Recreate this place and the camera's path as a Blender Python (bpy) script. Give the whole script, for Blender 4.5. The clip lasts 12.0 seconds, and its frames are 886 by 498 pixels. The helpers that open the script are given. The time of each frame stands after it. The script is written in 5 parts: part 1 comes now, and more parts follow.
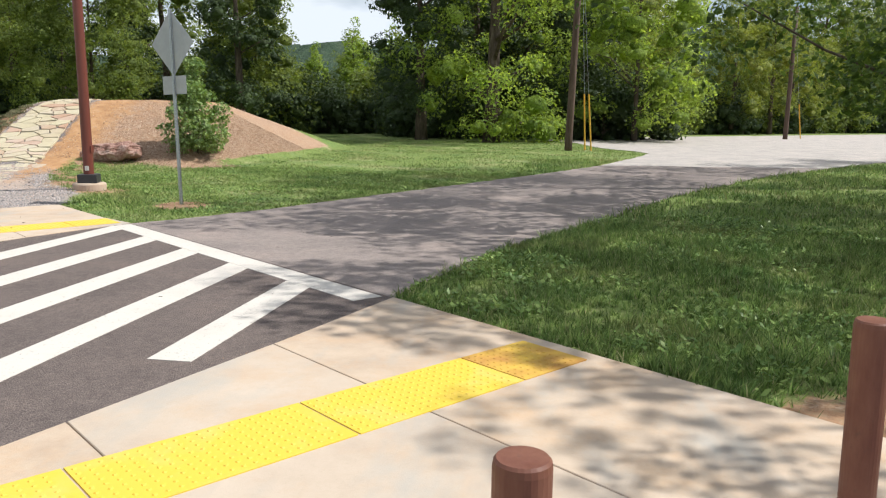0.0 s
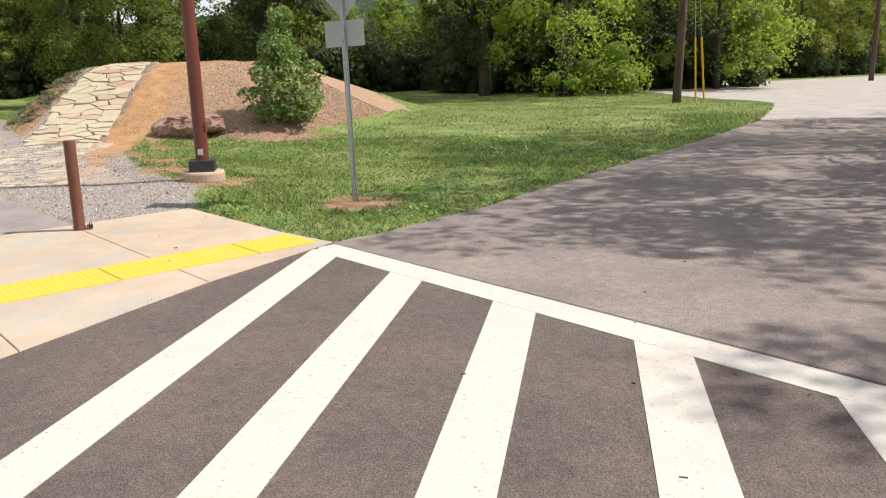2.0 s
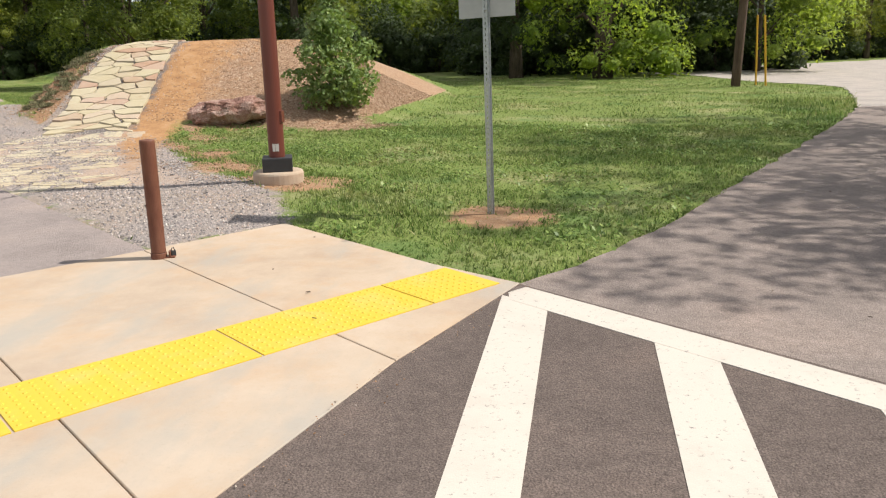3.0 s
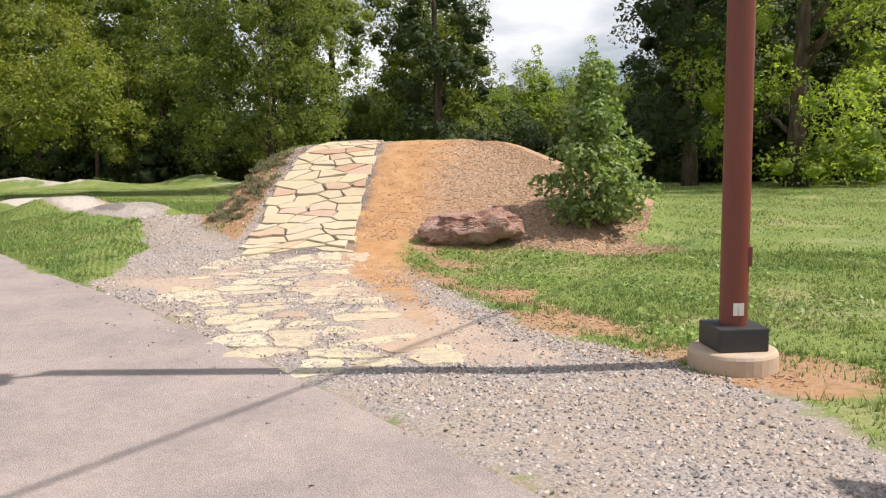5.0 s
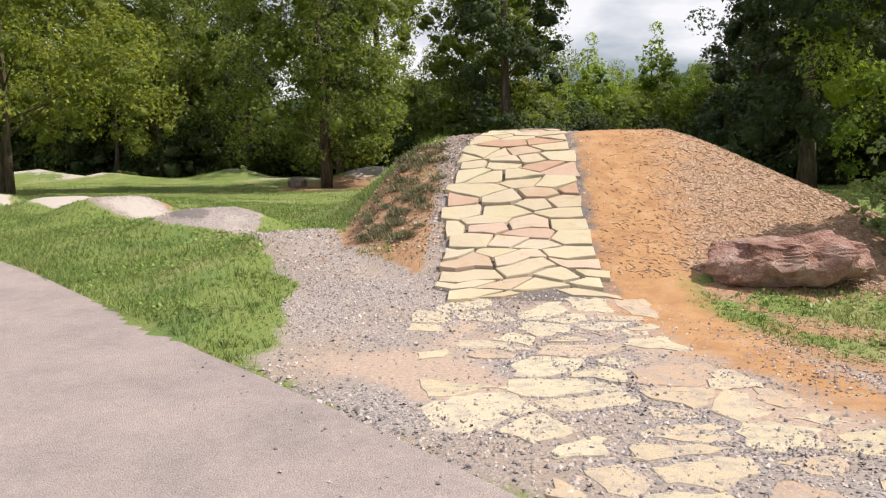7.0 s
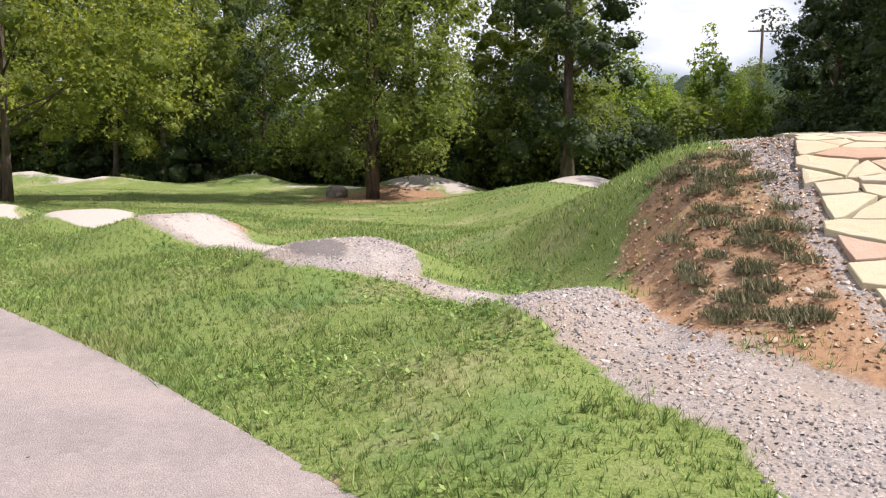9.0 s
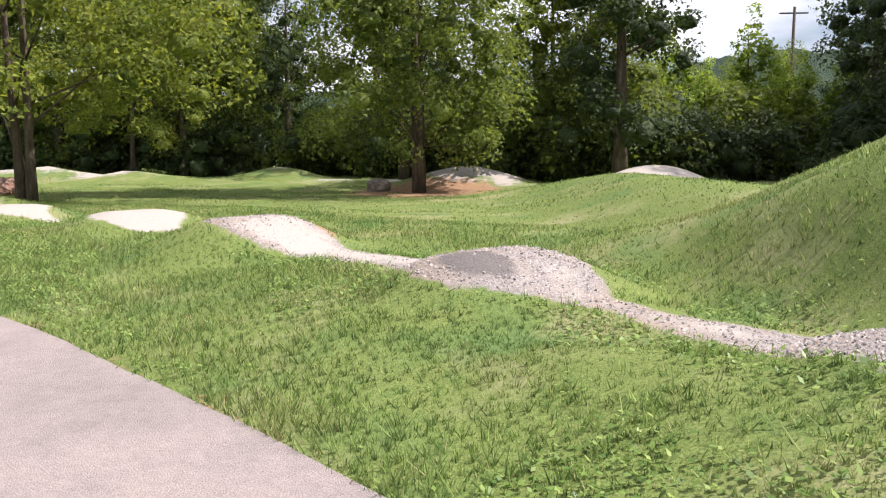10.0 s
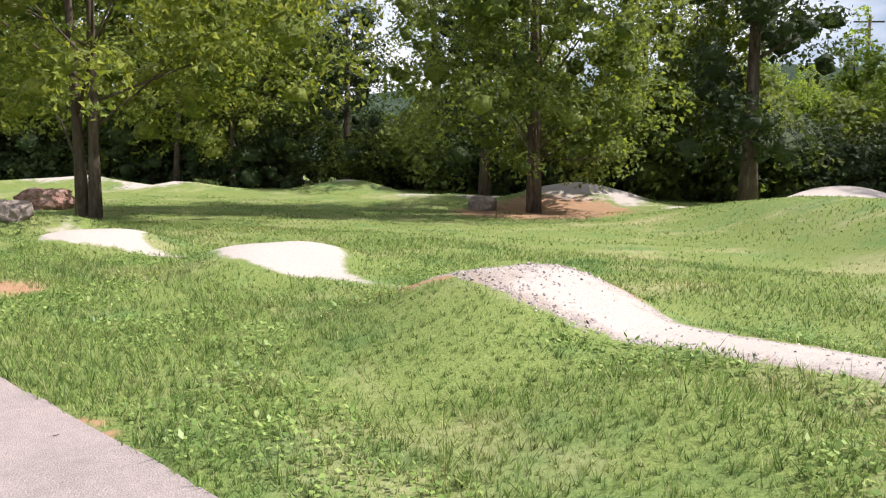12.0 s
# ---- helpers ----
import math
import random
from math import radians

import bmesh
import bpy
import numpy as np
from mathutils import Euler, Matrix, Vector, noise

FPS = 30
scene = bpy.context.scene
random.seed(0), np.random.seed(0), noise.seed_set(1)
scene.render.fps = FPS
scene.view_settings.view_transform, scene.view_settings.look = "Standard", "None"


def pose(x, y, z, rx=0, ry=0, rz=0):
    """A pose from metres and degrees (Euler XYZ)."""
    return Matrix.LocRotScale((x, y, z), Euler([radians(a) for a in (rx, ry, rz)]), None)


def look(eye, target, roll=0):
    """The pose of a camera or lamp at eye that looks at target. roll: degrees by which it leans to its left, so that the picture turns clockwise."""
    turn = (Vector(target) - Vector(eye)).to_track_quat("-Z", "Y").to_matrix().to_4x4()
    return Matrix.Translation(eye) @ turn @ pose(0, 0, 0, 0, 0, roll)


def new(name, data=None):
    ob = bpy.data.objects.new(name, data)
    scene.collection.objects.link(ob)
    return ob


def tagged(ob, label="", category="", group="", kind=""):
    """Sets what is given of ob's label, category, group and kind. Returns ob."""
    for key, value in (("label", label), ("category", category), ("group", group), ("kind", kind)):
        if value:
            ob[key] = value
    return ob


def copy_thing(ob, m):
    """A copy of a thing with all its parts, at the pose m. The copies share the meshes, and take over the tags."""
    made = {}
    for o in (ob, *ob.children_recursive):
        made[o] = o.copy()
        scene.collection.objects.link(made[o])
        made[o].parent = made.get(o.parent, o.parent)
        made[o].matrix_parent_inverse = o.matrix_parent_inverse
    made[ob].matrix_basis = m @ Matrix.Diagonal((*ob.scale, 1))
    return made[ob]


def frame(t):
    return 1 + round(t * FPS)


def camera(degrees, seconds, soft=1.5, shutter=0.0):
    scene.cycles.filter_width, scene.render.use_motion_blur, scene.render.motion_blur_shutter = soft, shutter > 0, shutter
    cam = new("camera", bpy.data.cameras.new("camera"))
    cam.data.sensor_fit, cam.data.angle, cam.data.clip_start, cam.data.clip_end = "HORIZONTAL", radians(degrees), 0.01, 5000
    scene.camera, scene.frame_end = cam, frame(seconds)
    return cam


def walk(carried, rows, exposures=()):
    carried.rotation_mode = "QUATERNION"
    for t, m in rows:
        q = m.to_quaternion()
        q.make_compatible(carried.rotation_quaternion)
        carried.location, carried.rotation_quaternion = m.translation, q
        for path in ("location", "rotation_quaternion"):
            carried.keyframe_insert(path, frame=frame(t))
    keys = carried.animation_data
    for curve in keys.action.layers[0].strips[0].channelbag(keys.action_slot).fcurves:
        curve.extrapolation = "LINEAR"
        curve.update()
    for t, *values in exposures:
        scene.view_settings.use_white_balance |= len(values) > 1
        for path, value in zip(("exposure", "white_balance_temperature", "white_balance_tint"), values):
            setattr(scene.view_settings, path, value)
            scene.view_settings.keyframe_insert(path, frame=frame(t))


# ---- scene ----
cam = camera(59.2, 12.0, soft=1.2)
ROWS = [
    (0.0, -0.028, -0.005, 1.588, 9.46, -9.9, -0.58),
    (0.5, -0.949, 0.834, 1.578, 9.84, -10.4, 0.15),
    (1.0, -1.887, 1.651, 1.58, 10.03, -11.29, 0.89),
    (1.5, -2.885, 2.386, 1.61, 9.92, -12.24, 1.25),
    (2.0, -3.898, 3.172, 1.591, 9.7, -13.17, 1.45),
    (2.5, -4.851, 4.056, 1.575, 9.65, -13.96, 1.26),
    (3.0, -5.813, 4.906, 1.588, 9.45, -14.48, 1.26),
    (3.5, -6.836, 5.78, 1.57, 10.88, -12.92, 1.12),
    (5.5, -10.97, 8.996, 1.564, 16.41, -6.21, 1.13),
    (6.0, -12.019, 9.812, 1.585, 16.56, -6.45, 1.16),
    (6.5, -13.105, 10.635, 1.583, 16.26, -6.85, 0.92),
    (7.0, -14.186, 11.486, 1.585, 15.78, -7.15, 0.43),
    (9.0, -18.436, 14.835, 1.607, 14.32, -6.66, -0.58),
    (9.5, -19.525, 15.62, 1.595, 14.45, -7.02, -0.34),
    (10.0, -20.624, 16.346, 1.588, 14.43, -7.36, 0.03),
    (10.5, -21.7, 17.067, 1.606, 14.29, -7.47, 0.19),
    (11.0, -22.758, 17.794, 1.62, 13.93, -7.27, -0.08),
    (11.5, -23.805, 18.564, 1.613, 14.06, -6.94, -0.39),
    (12.0, -24.849, 19.338, 1.617, 15.1, -6.58, -0.75),
]
walk(cam, [(t, pose(x, y, z, 90 + pitch, roll, yaw)) for t, x, y, z, yaw, pitch, roll in ROWS],
     exposures=[(0, 0.24, 5950, 8), (2.5, 0.20, 6350, 10), (3.6, 0.06, 6450, 10), (5.3, 0.36, 6450, 13), (7, 0.27, 6450, 14), (9, 0.48, 6200, 17), (12, 0.63, 6100, 16)])

# ---------------------------------------------------------------- light
SUN_TO = Vector((0.97, 0.235, 0.0)).normalized()
SUN_EL = radians(52.0)
sun_vec = Vector((SUN_TO.x * math.cos(SUN_EL), SUN_TO.y * math.cos(SUN_EL), math.sin(SUN_EL)))
sun = new("sun", bpy.data.lights.new("sun", "SUN"))
sun.data.energy, sun.data.angle, sun.data.color = 5.0, radians(0.53), (1.0, 0.935, 0.83)
sun.matrix_world = look((0, 0, 40), tuple(Vector((0, 0, 40)) - sun_vec))

world = bpy.data.worlds.new("sky")
scene.world = world
world.use_nodes = True
wn, wl = world.node_tree.nodes, world.node_tree.links
wn.clear()
w_out, w_bg = wn.new("ShaderNodeOutputWorld"), wn.new("ShaderNodeBackground")
w_sky = wn.new("ShaderNodeTexSky")
w_sky.sky_type, w_sky.sun_disc = "NISHITA", False
w_sky.sun_elevation, w_sky.sun_rotation = SUN_EL, math.atan2(SUN_TO.x, SUN_TO.y)
w_sky.dust_density, w_sky.altitude = 1.2, 300
w_tc, w_map = wn.new("ShaderNodeTexCoord"), wn.new("ShaderNodeMapping")
w_map.inputs["Scale"].default_value = (2.2, 2.2, 6.5)
w_noise, w_ramp, w_mix = wn.new("ShaderNodeTexNoise"), wn.new("ShaderNodeValToRGB"), wn.new("ShaderNodeMix")
w_noise.inputs["Scale"].default_value, w_noise.inputs["Detail"].default_value = 1.3, 7
w_ramp.color_ramp.elements[0].position, w_ramp.color_ramp.elements[1].position = 0.38, 0.56
w_mix.data_type = "RGBA"
w_mix.inputs[7].default_value = (12.6, 12.8, 13.0, 1)
wl.new(w_tc.outputs["Generated"], w_map.inputs["Vector"])
wl.new(w_map.outputs["Vector"], w_noise.inputs["Vector"])
wl.new(w_noise.outputs["Fac"], w_ramp.inputs["Fac"])
wl.new(w_ramp.outputs["Color"], w_mix.inputs[0])
wl.new(w_sky.outputs["Color"], w_mix.inputs[6])
wl.new(w_mix.outputs[2], w_bg.inputs["Color"])
w_bg.inputs["Strength"].default_value = 0.062
wl.new(w_bg.outputs["Background"], w_out.inputs["Surface"])

# ---------------------------------------------------------------- material tools


class Mat:
    """A node material under construction."""

    def __init__(self, name, rough=0.8, metal=0.0, spec=0.3):
        self.m = bpy.data.materials.new(name)
        self.m.use_nodes = True
        self.n, self.l = self.m.node_tree.nodes, self.m.node_tree.links
        self.b = self.n["Principled BSDF"]
        self.b.inputs["Roughness"].default_value = rough
        self.b.inputs["Metallic"].default_value = metal
        self.b.inputs["Specular IOR Level"].default_value = spec
        self.tc = self.n.new("ShaderNodeTexCoord").outputs["Object"]
        self.pos = self.n.new("ShaderNodeNewGeometry").outputs["Position"]

    def noise(self, scale, detail=4, rough=0.6, vec=None, stretch=None):
        t = self.n.new("ShaderNodeTexNoise")
        t.inputs["Scale"].default_value, t.inputs["Detail"].default_value, t.inputs["Roughness"].default_value = scale, detail, rough
        v = vec or self.pos
        if stretch:
            mp = self.n.new("ShaderNodeMapping")
            mp.inputs["Scale"].default_value = stretch
            self.l.new(v, mp.inputs["Vector"])
            v = mp.outputs["Vector"]
        self.l.new(v, t.inputs["Vector"])
        return t.outputs["Fac"]

    def voronoi(self, scale, out="Color", vec=None, feature="F1"):
        t = self.n.new("ShaderNodeTexVoronoi")
        t.feature = feature
        t.inputs["Scale"].default_value = scale
        self.l.new(vec or self.pos, t.inputs["Vector"])
        return t.outputs[out]

    def ramp(self, fac, *stops):
        r = self.n.new("ShaderNodeValToRGB")
        e = r.color_ramp.elements
        while len(e) < len(stops):
            e.new(0.5)
        for el, (p, c) in zip(e, stops):
            el.position = p
            el.color = (*c, 1) if isinstance(c, tuple) else (c, c, c, 1)
        self.l.new(fac, r.inputs["Fac"])
        return r.outputs["Color"]

    def mix(self, fac, a, b, mode="MIX"):
        x = self.n.new("ShaderNodeMix")
        x.data_type, x.blend_type = "RGBA", mode
        for k, v in ((0, fac), (6, a), (7, b)):
            sock = x.inputs[k]
            if isinstance(v, (int, float)):
                sock.default_value = v if k == 0 else (v, v, v, 1)
            elif isinstance(v, tuple):
                sock.default_value = (*v, 1)
            else:
                self.l.new(v, sock)
        return x.outputs[2]

    def math(self, op, a, b=0.0):
        x = self.n.new("ShaderNodeMath")
        x.operation = op
        for sock, v in zip(x.inputs, (a, b)):
            if isinstance(v, (int, float)):
                sock.default_value = v
            else:
                self.l.new(v, sock)
        return x.outputs[0]

    def attr(self, name):
        a = self.n.new("ShaderNodeAttribute")
        a.attribute_name = name
        return a.outputs["Fac"]

    def rand_object(self):
        return self.n.new("ShaderNodeObjectInfo").outputs["Random"]

    def rand_island(self):
        return self.n.new("ShaderNodeNewGeometry").outputs["Random Per Island"]

    def color(self, c):
        if isinstance(c, tuple):
            self.b.inputs["Base Color"].default_value = (*c, 1)
        else:
            self.l.new(c, self.b.inputs["Base Color"])
        return self

    def rough(self, c):
        self.l.new(c, self.b.inputs["Roughness"])
        return self

    def bump(self, height, strength=0.4, dist=0.01):
        b = self.n.new("ShaderNodeBump")
        b.inputs["Strength"].default_value, b.inputs["Distance"].default_value = strength, dist
        self.l.new(height, b.inputs["Height"])
        self.l.new(b.outputs["Normal"], self.b.inputs["Normal"])
        return self

    def leafy(self, col, share=0.35):
        """Lets light through, as thin leaves do."""
        t, x = self.n.new("ShaderNodeBsdfTranslucent"), self.n.new("ShaderNodeMixShader")
        x.inputs["Fac"].default_value = share
        self.l.new(col, t.inputs["Color"])
        self.l.new(self.b.outputs["BSDF"], x.inputs[1])
        self.l.new(t.outputs["BSDF"], x.inputs[2])
        self.l.new(x.outputs["Shader"], self.n["Material Output"].inputs["Surface"])
        return self


def asphalt(name, dark, light, patch=0.5):
    m = Mat(name, 0.88, spec=0.25)
    grit = m.ramp(m.voronoi(140), (0.0, dark), (1.0, light))
    big = m.ramp(m.noise(0.9, 7, 0.7), (0.32, (0.80, 0.79, 0.79)), (0.5, (1.0, 0.98, 0.97)), (0.68, (1.18, 1.12, 1.08)))
    fine = m.ramp(m.noise(11, 8, 0.8), (0.28, 1 - 0.56 * patch), (0.72, 1 + 0.4 * patch))
    c = m.mix(1.0, m.mix(1.0, grit, big, "MULTIPLY"), fine, "MULTIPLY")
    m.color(c).bump(m.math("ADD", m.noise(160, 3), m.voronoi(90, "Distance")), 0.7, 0.008)
    return m.m


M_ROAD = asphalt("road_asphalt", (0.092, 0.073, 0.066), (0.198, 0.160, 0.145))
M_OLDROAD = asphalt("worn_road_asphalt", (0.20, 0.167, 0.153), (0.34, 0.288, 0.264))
# pale old asphalt, lifted further: full sun is put into its tone
M_LOT = asphalt("pale_sun_lot_asphalt", (0.36, 0.325, 0.30), (0.50, 0.46, 0.43))
M_PATH = asphalt("path_asphalt", (0.255, 0.219, 0.209), (0.385, 0.333, 0.318), 0.25)

m = Mat("concrete", 0.85)
c = m.ramp(m.noise(0.9, 7, 0.7), (0.3, (0.382, 0.282, 0.205)), (0.52, (0.498, 0.386, 0.288)), (0.72, (0.562, 0.455, 0.358)))
c = m.mix(m.ramp(m.noise(1.7, 6, 0.7), (0.48, 0.0), (0.68, 0.6)), c, (0.498, 0.317, 0.177))
c = m.mix(m.ramp(m.noise(1.2, 5, 0.6, None, (1.6, 0.7, 1)), (0.50, 0.0), (0.68, 0.8)), c, (0.37, 0.345, 0.31))
c = m.mix(m.ramp(m.noise(60, 5, 0.8), (0.55, 0.0), (0.75, 0.35)), c, (0.276, 0.218, 0.167))
c = m.mix(m.ramp(m.rand_object(), (0.0, 0.0), (1.0, 0.3)), c, (0.445, 0.396, 0.344))
m.color(c).bump(m.noise(90, 6, 0.8), 0.35, 0.005)
M_CONCRETE = m.m

m = Mat("tactile_yellow", 0.6)
worn = m.ramp(m.noise(3.0, 5), (0.5, 0.0), (0.7, 0.6))
c = m.mix(worn, (0.66, 0.46, 0.05), (0.62, 0.47, 0.14))
c = m.mix(m.ramp(m.noise(14, 5), (0.6, 0.0), (0.8, 0.4)), c, (0.45, 0.30, 0.08))
m.color(c).bump(m.noise(70, 3), 0.15, 0.003)
M_TACTILE = m.m

m = Mat("tactile_stained", 0.65)
c = m.mix(m.ramp(m.noise(2.2, 4), (0.38, 0.0), (0.62, 1.0)), (0.62, 0.40, 0.06), (0.42, 0.21, 0.05))
m.color(c).bump(m.noise(70, 3), 0.15, 0.003)
M_TACTILE_OLD = m.m

m = Mat("road_paint_white", 0.7)
c = m.mix(m.ramp(m.noise(2.0, 6, 0.7), (0.5, 0.0), (0.75, 0.5)), (0.575, 0.525, 0.47), (0.46, 0.405, 0.36))
c = m.mix(m.ramp(m.noise(38, 4, 0.7), (0.60, 0.0), (0.70, 0.8)), c, (0.17, 0.155, 0.15))
m.color(c).bump(m.noise(120, 3), 0.35, 0.004)
M_PAINT = m.m

m = Mat("rust_brown_metal", 0.55, 0.0, 0.4)
c = m.mix(m.ramp(m.noise(3.5, 6, 0.7, m.tc, (3, 3, 0.7)), (0.35, 0.0), (0.7, 1.0)), (0.125, 0.042, 0.026), (0.20, 0.085, 0.052))
c = m.mix(m.ramp(m.noise(40, 4), (0.6, 0.0), (0.75, 0.6)), c, (0.10, 0.05, 0.035))
m.color(c).rough(m.ramp(m.noise(12, 4), (0.3, 0.42), (0.7, 0.7))).bump(m.noise(60, 4), 0.12, 0.003)
M_RUST = m.m

m = Mat("red_pole_paint", 0.42, 0.0, 0.5)
c = m.mix(m.noise(2.0, 5, 0.6, m.tc, (3, 3, 0.5)), (0.120, 0.028, 0.019), (0.175, 0.048, 0.033))
m.color(c).bump(m.noise(30, 3), 0.05, 0.002)
M_REDPOLE = m.m

m = Mat("black_metal", 0.5, 0.0, 0.4)
m.color(m.mix(m.noise(6, 4), (0.02, 0.02, 0.022), (0.05, 0.05, 0.055)))
M_BLACK = m.m

m = Mat("galvanized_steel", 0.42, 0.75, 0.5)
m.color(m.ramp(m.voronoi(70), (0.0, (0.36, 0.38, 0.40)), (1.0, (0.52, 0.54, 0.56)))).bump(m.noise(25, 3), 0.05, 0.002)
M_GALV = m.m

m = Mat("sign_back", 0.5, 0.35, 0.4)
m.color(m.mix(m.ramp(m.noise(2.2, 6, 0.7), (0.4, 0.0), (0.75, 1.0)), (0.36, 0.37, 0.38), (0.47, 0.48, 0.48)))
M_SIGN = m.m

m = Mat("white_tag", 0.6)
m.color(m.mix(m.noise(20, 3), (0.75, 0.74, 0.70), (0.6, 0.58, 0.54)))
M_TAG = m.m

m = Mat("yellow_guard", 0.5)
m.color(m.mix(m.noise(5, 3), (0.70, 0.40, 0.03), (0.55, 0.30, 0.04)))
M_GUARD = m.m

m = Mat("flagstone", 0.8, 0.0, 0.25)
r = m.rand_object()
base = m.ramp(r, (0.0, (0.475, 0.40, 0.255)), (0.3, (0.51, 0.445, 0.30)), (0.5, (0.46, 0.365, 0.235)), (0.68, (0.50, 0.44, 0.315)), (0.8, (0.41, 0.245, 0.155)), (0.9, (0.49, 0.355, 0.27)), (1.0, (0.51, 0.44, 0.32)))
c = m.mix(m.ramp(m.noise(3.2, 6, 0.65), (0.35, 0.0), (0.75, 0.35)), base, (0.480, 0.422, 0.372))
c = m.mix(m.ramp(m.noise(5.0, 5, 0.7, None, (1, 1, 3)), (0.58, 0.0), (0.74, 0.5)), c, (0.400, 0.231, 0.113))
m.color(c).bump(m.math("ADD", m.noise(14, 6, 0.7), m.noise(70, 3)), 0.5, 0.012)
M_FLAG = m.m

m = Mat("pale_worn_stone", 0.85, 0.0, 0.2)
base = m.ramp(m.rand_object(), (0.0, (0.50, 0.42, 0.28)), (0.4, (0.54, 0.475, 0.345)), (0.72, (0.49, 0.40, 0.28)), (0.82, (0.42, 0.29, 0.21)), (1.0, (0.51, 0.44, 0.32)))
c = m.mix(m.ramp(m.noise(7, 6, 0.75), (0.47, 0.0), (0.62, 0.75)), base, m.ramp(m.noise(80, 4, 0.8), (0.35, (0.20, 0.175, 0.165)), (0.65, (0.44, 0.385, 0.35))))
m.color(c).bump(m.math("ADD", m.noise(14, 6, 0.7), m.noise(90, 3)), 0.6, 0.012)
M_PALESTONE = m.m

m = Mat("red_boulder", 0.85, 0.0, 0.25)
c = m.ramp(m.noise(4.0, 8, 0.75), (0.3, (0.17, 0.092, 0.070)), (0.47, (0.35, 0.195, 0.152)), (0.62, (0.49, 0.35, 0.295)), (0.75, (0.60, 0.51, 0.455)))
m.color(c).bump(m.math("ADD", m.noise(9, 8, 0.75), m.noise(36, 4)), 0.9, 0.04)
M_BOULDER = m.m

m = Mat("grey_boulder", 0.85, 0.0, 0.25)
c = m.ramp(m.noise(4.0, 8, 0.75), (0.3, (0.12, 0.10, 0.09)), (0.55, (0.28, 0.23, 0.20)), (0.75, (0.42, 0.35, 0.30)))
m.color(c).bump(m.noise(9, 8, 0.75), 0.9, 0.04)
M_BOULDER_GREY = m.m

m = Mat("bark", 0.9, 0.0, 0.15)
c = m.ramp(m.noise(7, 6, 0.7, None, (1, 1, 0.25)), (0.3, (0.045, 0.032, 0.024)), (0.55, (0.12, 0.092, 0.07)), (0.75, (0.21, 0.175, 0.14)))
m.color(c).bump(m.noise(22, 6, 0.7, None, (1, 1, 0.2)), 0.8, 0.03)
M_BARK = m.m

m = Mat("weathered_wood_pole", 0.88, 0.0, 0.2)
c = m.ramp(m.noise(10, 6, 0.7, None, (1, 1, 0.12)), (0.3, (0.055, 0.035, 0.026)), (0.7, (0.15, 0.105, 0.08)))
m.color(c).bump(m.noise(40, 4, 0.6, None, (1, 1, 0.1)), 0.5, 0.01)
M_WOOD = m.m


def leaf_material(name, dark, mid, bright, share=0.4, rough=0.5):
    m = Mat(name, rough, 0.0, 0.35)
    c = m.ramp(m.rand_island(), (0.0, dark), (0.5, mid), (1.0, bright))
    c = m.mix(m.ramp(m.noise(0.7, 3), (0.35, 0.0), (0.7, 0.6)), c, bright)
    c = m.mix(1.0, c, m.ramp(m.noise(9.0, 4, 0.8), (0.36, 0.5), (0.64, 1.3)), "MULTIPLY")
    m.color(c).bump(m.noise(11.0, 3, 0.8), 0.8, 0.12)
    return m.leafy(m.mix(1.0, c, (1.25, 1.2, 0.55), "MULTIPLY"), share).m


L_NEAR = leaf_material("leaf_broad", (0.048, 0.087, 0.021), (0.083, 0.144, 0.031), (0.146, 0.207, 0.048))
L_YELLOW = leaf_material("leaf_yellowish", (0.100, 0.150, 0.028), (0.190, 0.255, 0.045), (0.36, 0.385, 0.068), 0.42)
L_DARK = leaf_material("leaf_dark", (0.029, 0.052, 0.020), (0.051, 0.084, 0.028), (0.085, 0.124, 0.041), 0.3)
L_MID = leaf_material("leaf_mid", (0.088, 0.130, 0.036), (0.160, 0.225, 0.054), (0.295, 0.350, 0.086), 0.48)
L_FRESH = leaf_material("leaf_fresh", (0.15, 0.23, 0.042), (0.27, 0.39, 0.068), (0.43, 0.54, 0.105), 0.5)
L_SHRUB = leaf_material("leaf_shrub", (0.11, 0.20, 0.055), (0.22, 0.34, 0.10), (0.40, 0.50, 0.22), 0.35, 0.3)

m = Mat("grass_blade", 0.6, 0.0, 0.25)
c = m.ramp(m.rand_island(), (0.0, (0.072, 0.122, 0.034)), (0.45, (0.205, 0.305, 0.076)), (0.8, (0.345, 0.445, 0.125)), (0.93, (0.40, 0.42, 0.165)), (1.0, (0.54, 0.465, 0.27)))
dry = m.ramp(m.noise(0.5, 5, 0.65), (0.50, 0.0), (0.68, 0.62))
c = m.mix(dry, c, m.ramp(m.rand_island(), (0.0, (0.235, 0.265, 0.085)), (0.5, (0.385, 0.365, 0.135)), (1.0, (0.56, 0.475, 0.255))))
lush = m.ramp(m.noise(0.8, 4), (0.30, 0.75), (0.48, 0.0))
c = m.mix(lush, c, (0.130, 0.222, 0.062))
c = m.mix(1.0, c, m.ramp(m.noise(6.0, 4, 0.7), (0.36, 0.62), (0.64, 1.22)), "MULTIPLY")
m.color(c)
M_BLADE = m.leafy(c, 0.35).m

m = Mat("clay_clod", 0.9, 0.0, 0.15)
m.color(m.ramp(m.rand_island(), (0.0, (0.16, 0.095, 0.055)), (0.6, (0.32, 0.19, 0.11)), (0.9, (0.42, 0.33, 0.25)), (1.0, (0.52, 0.46, 0.40))))
M_CLOD = m.m

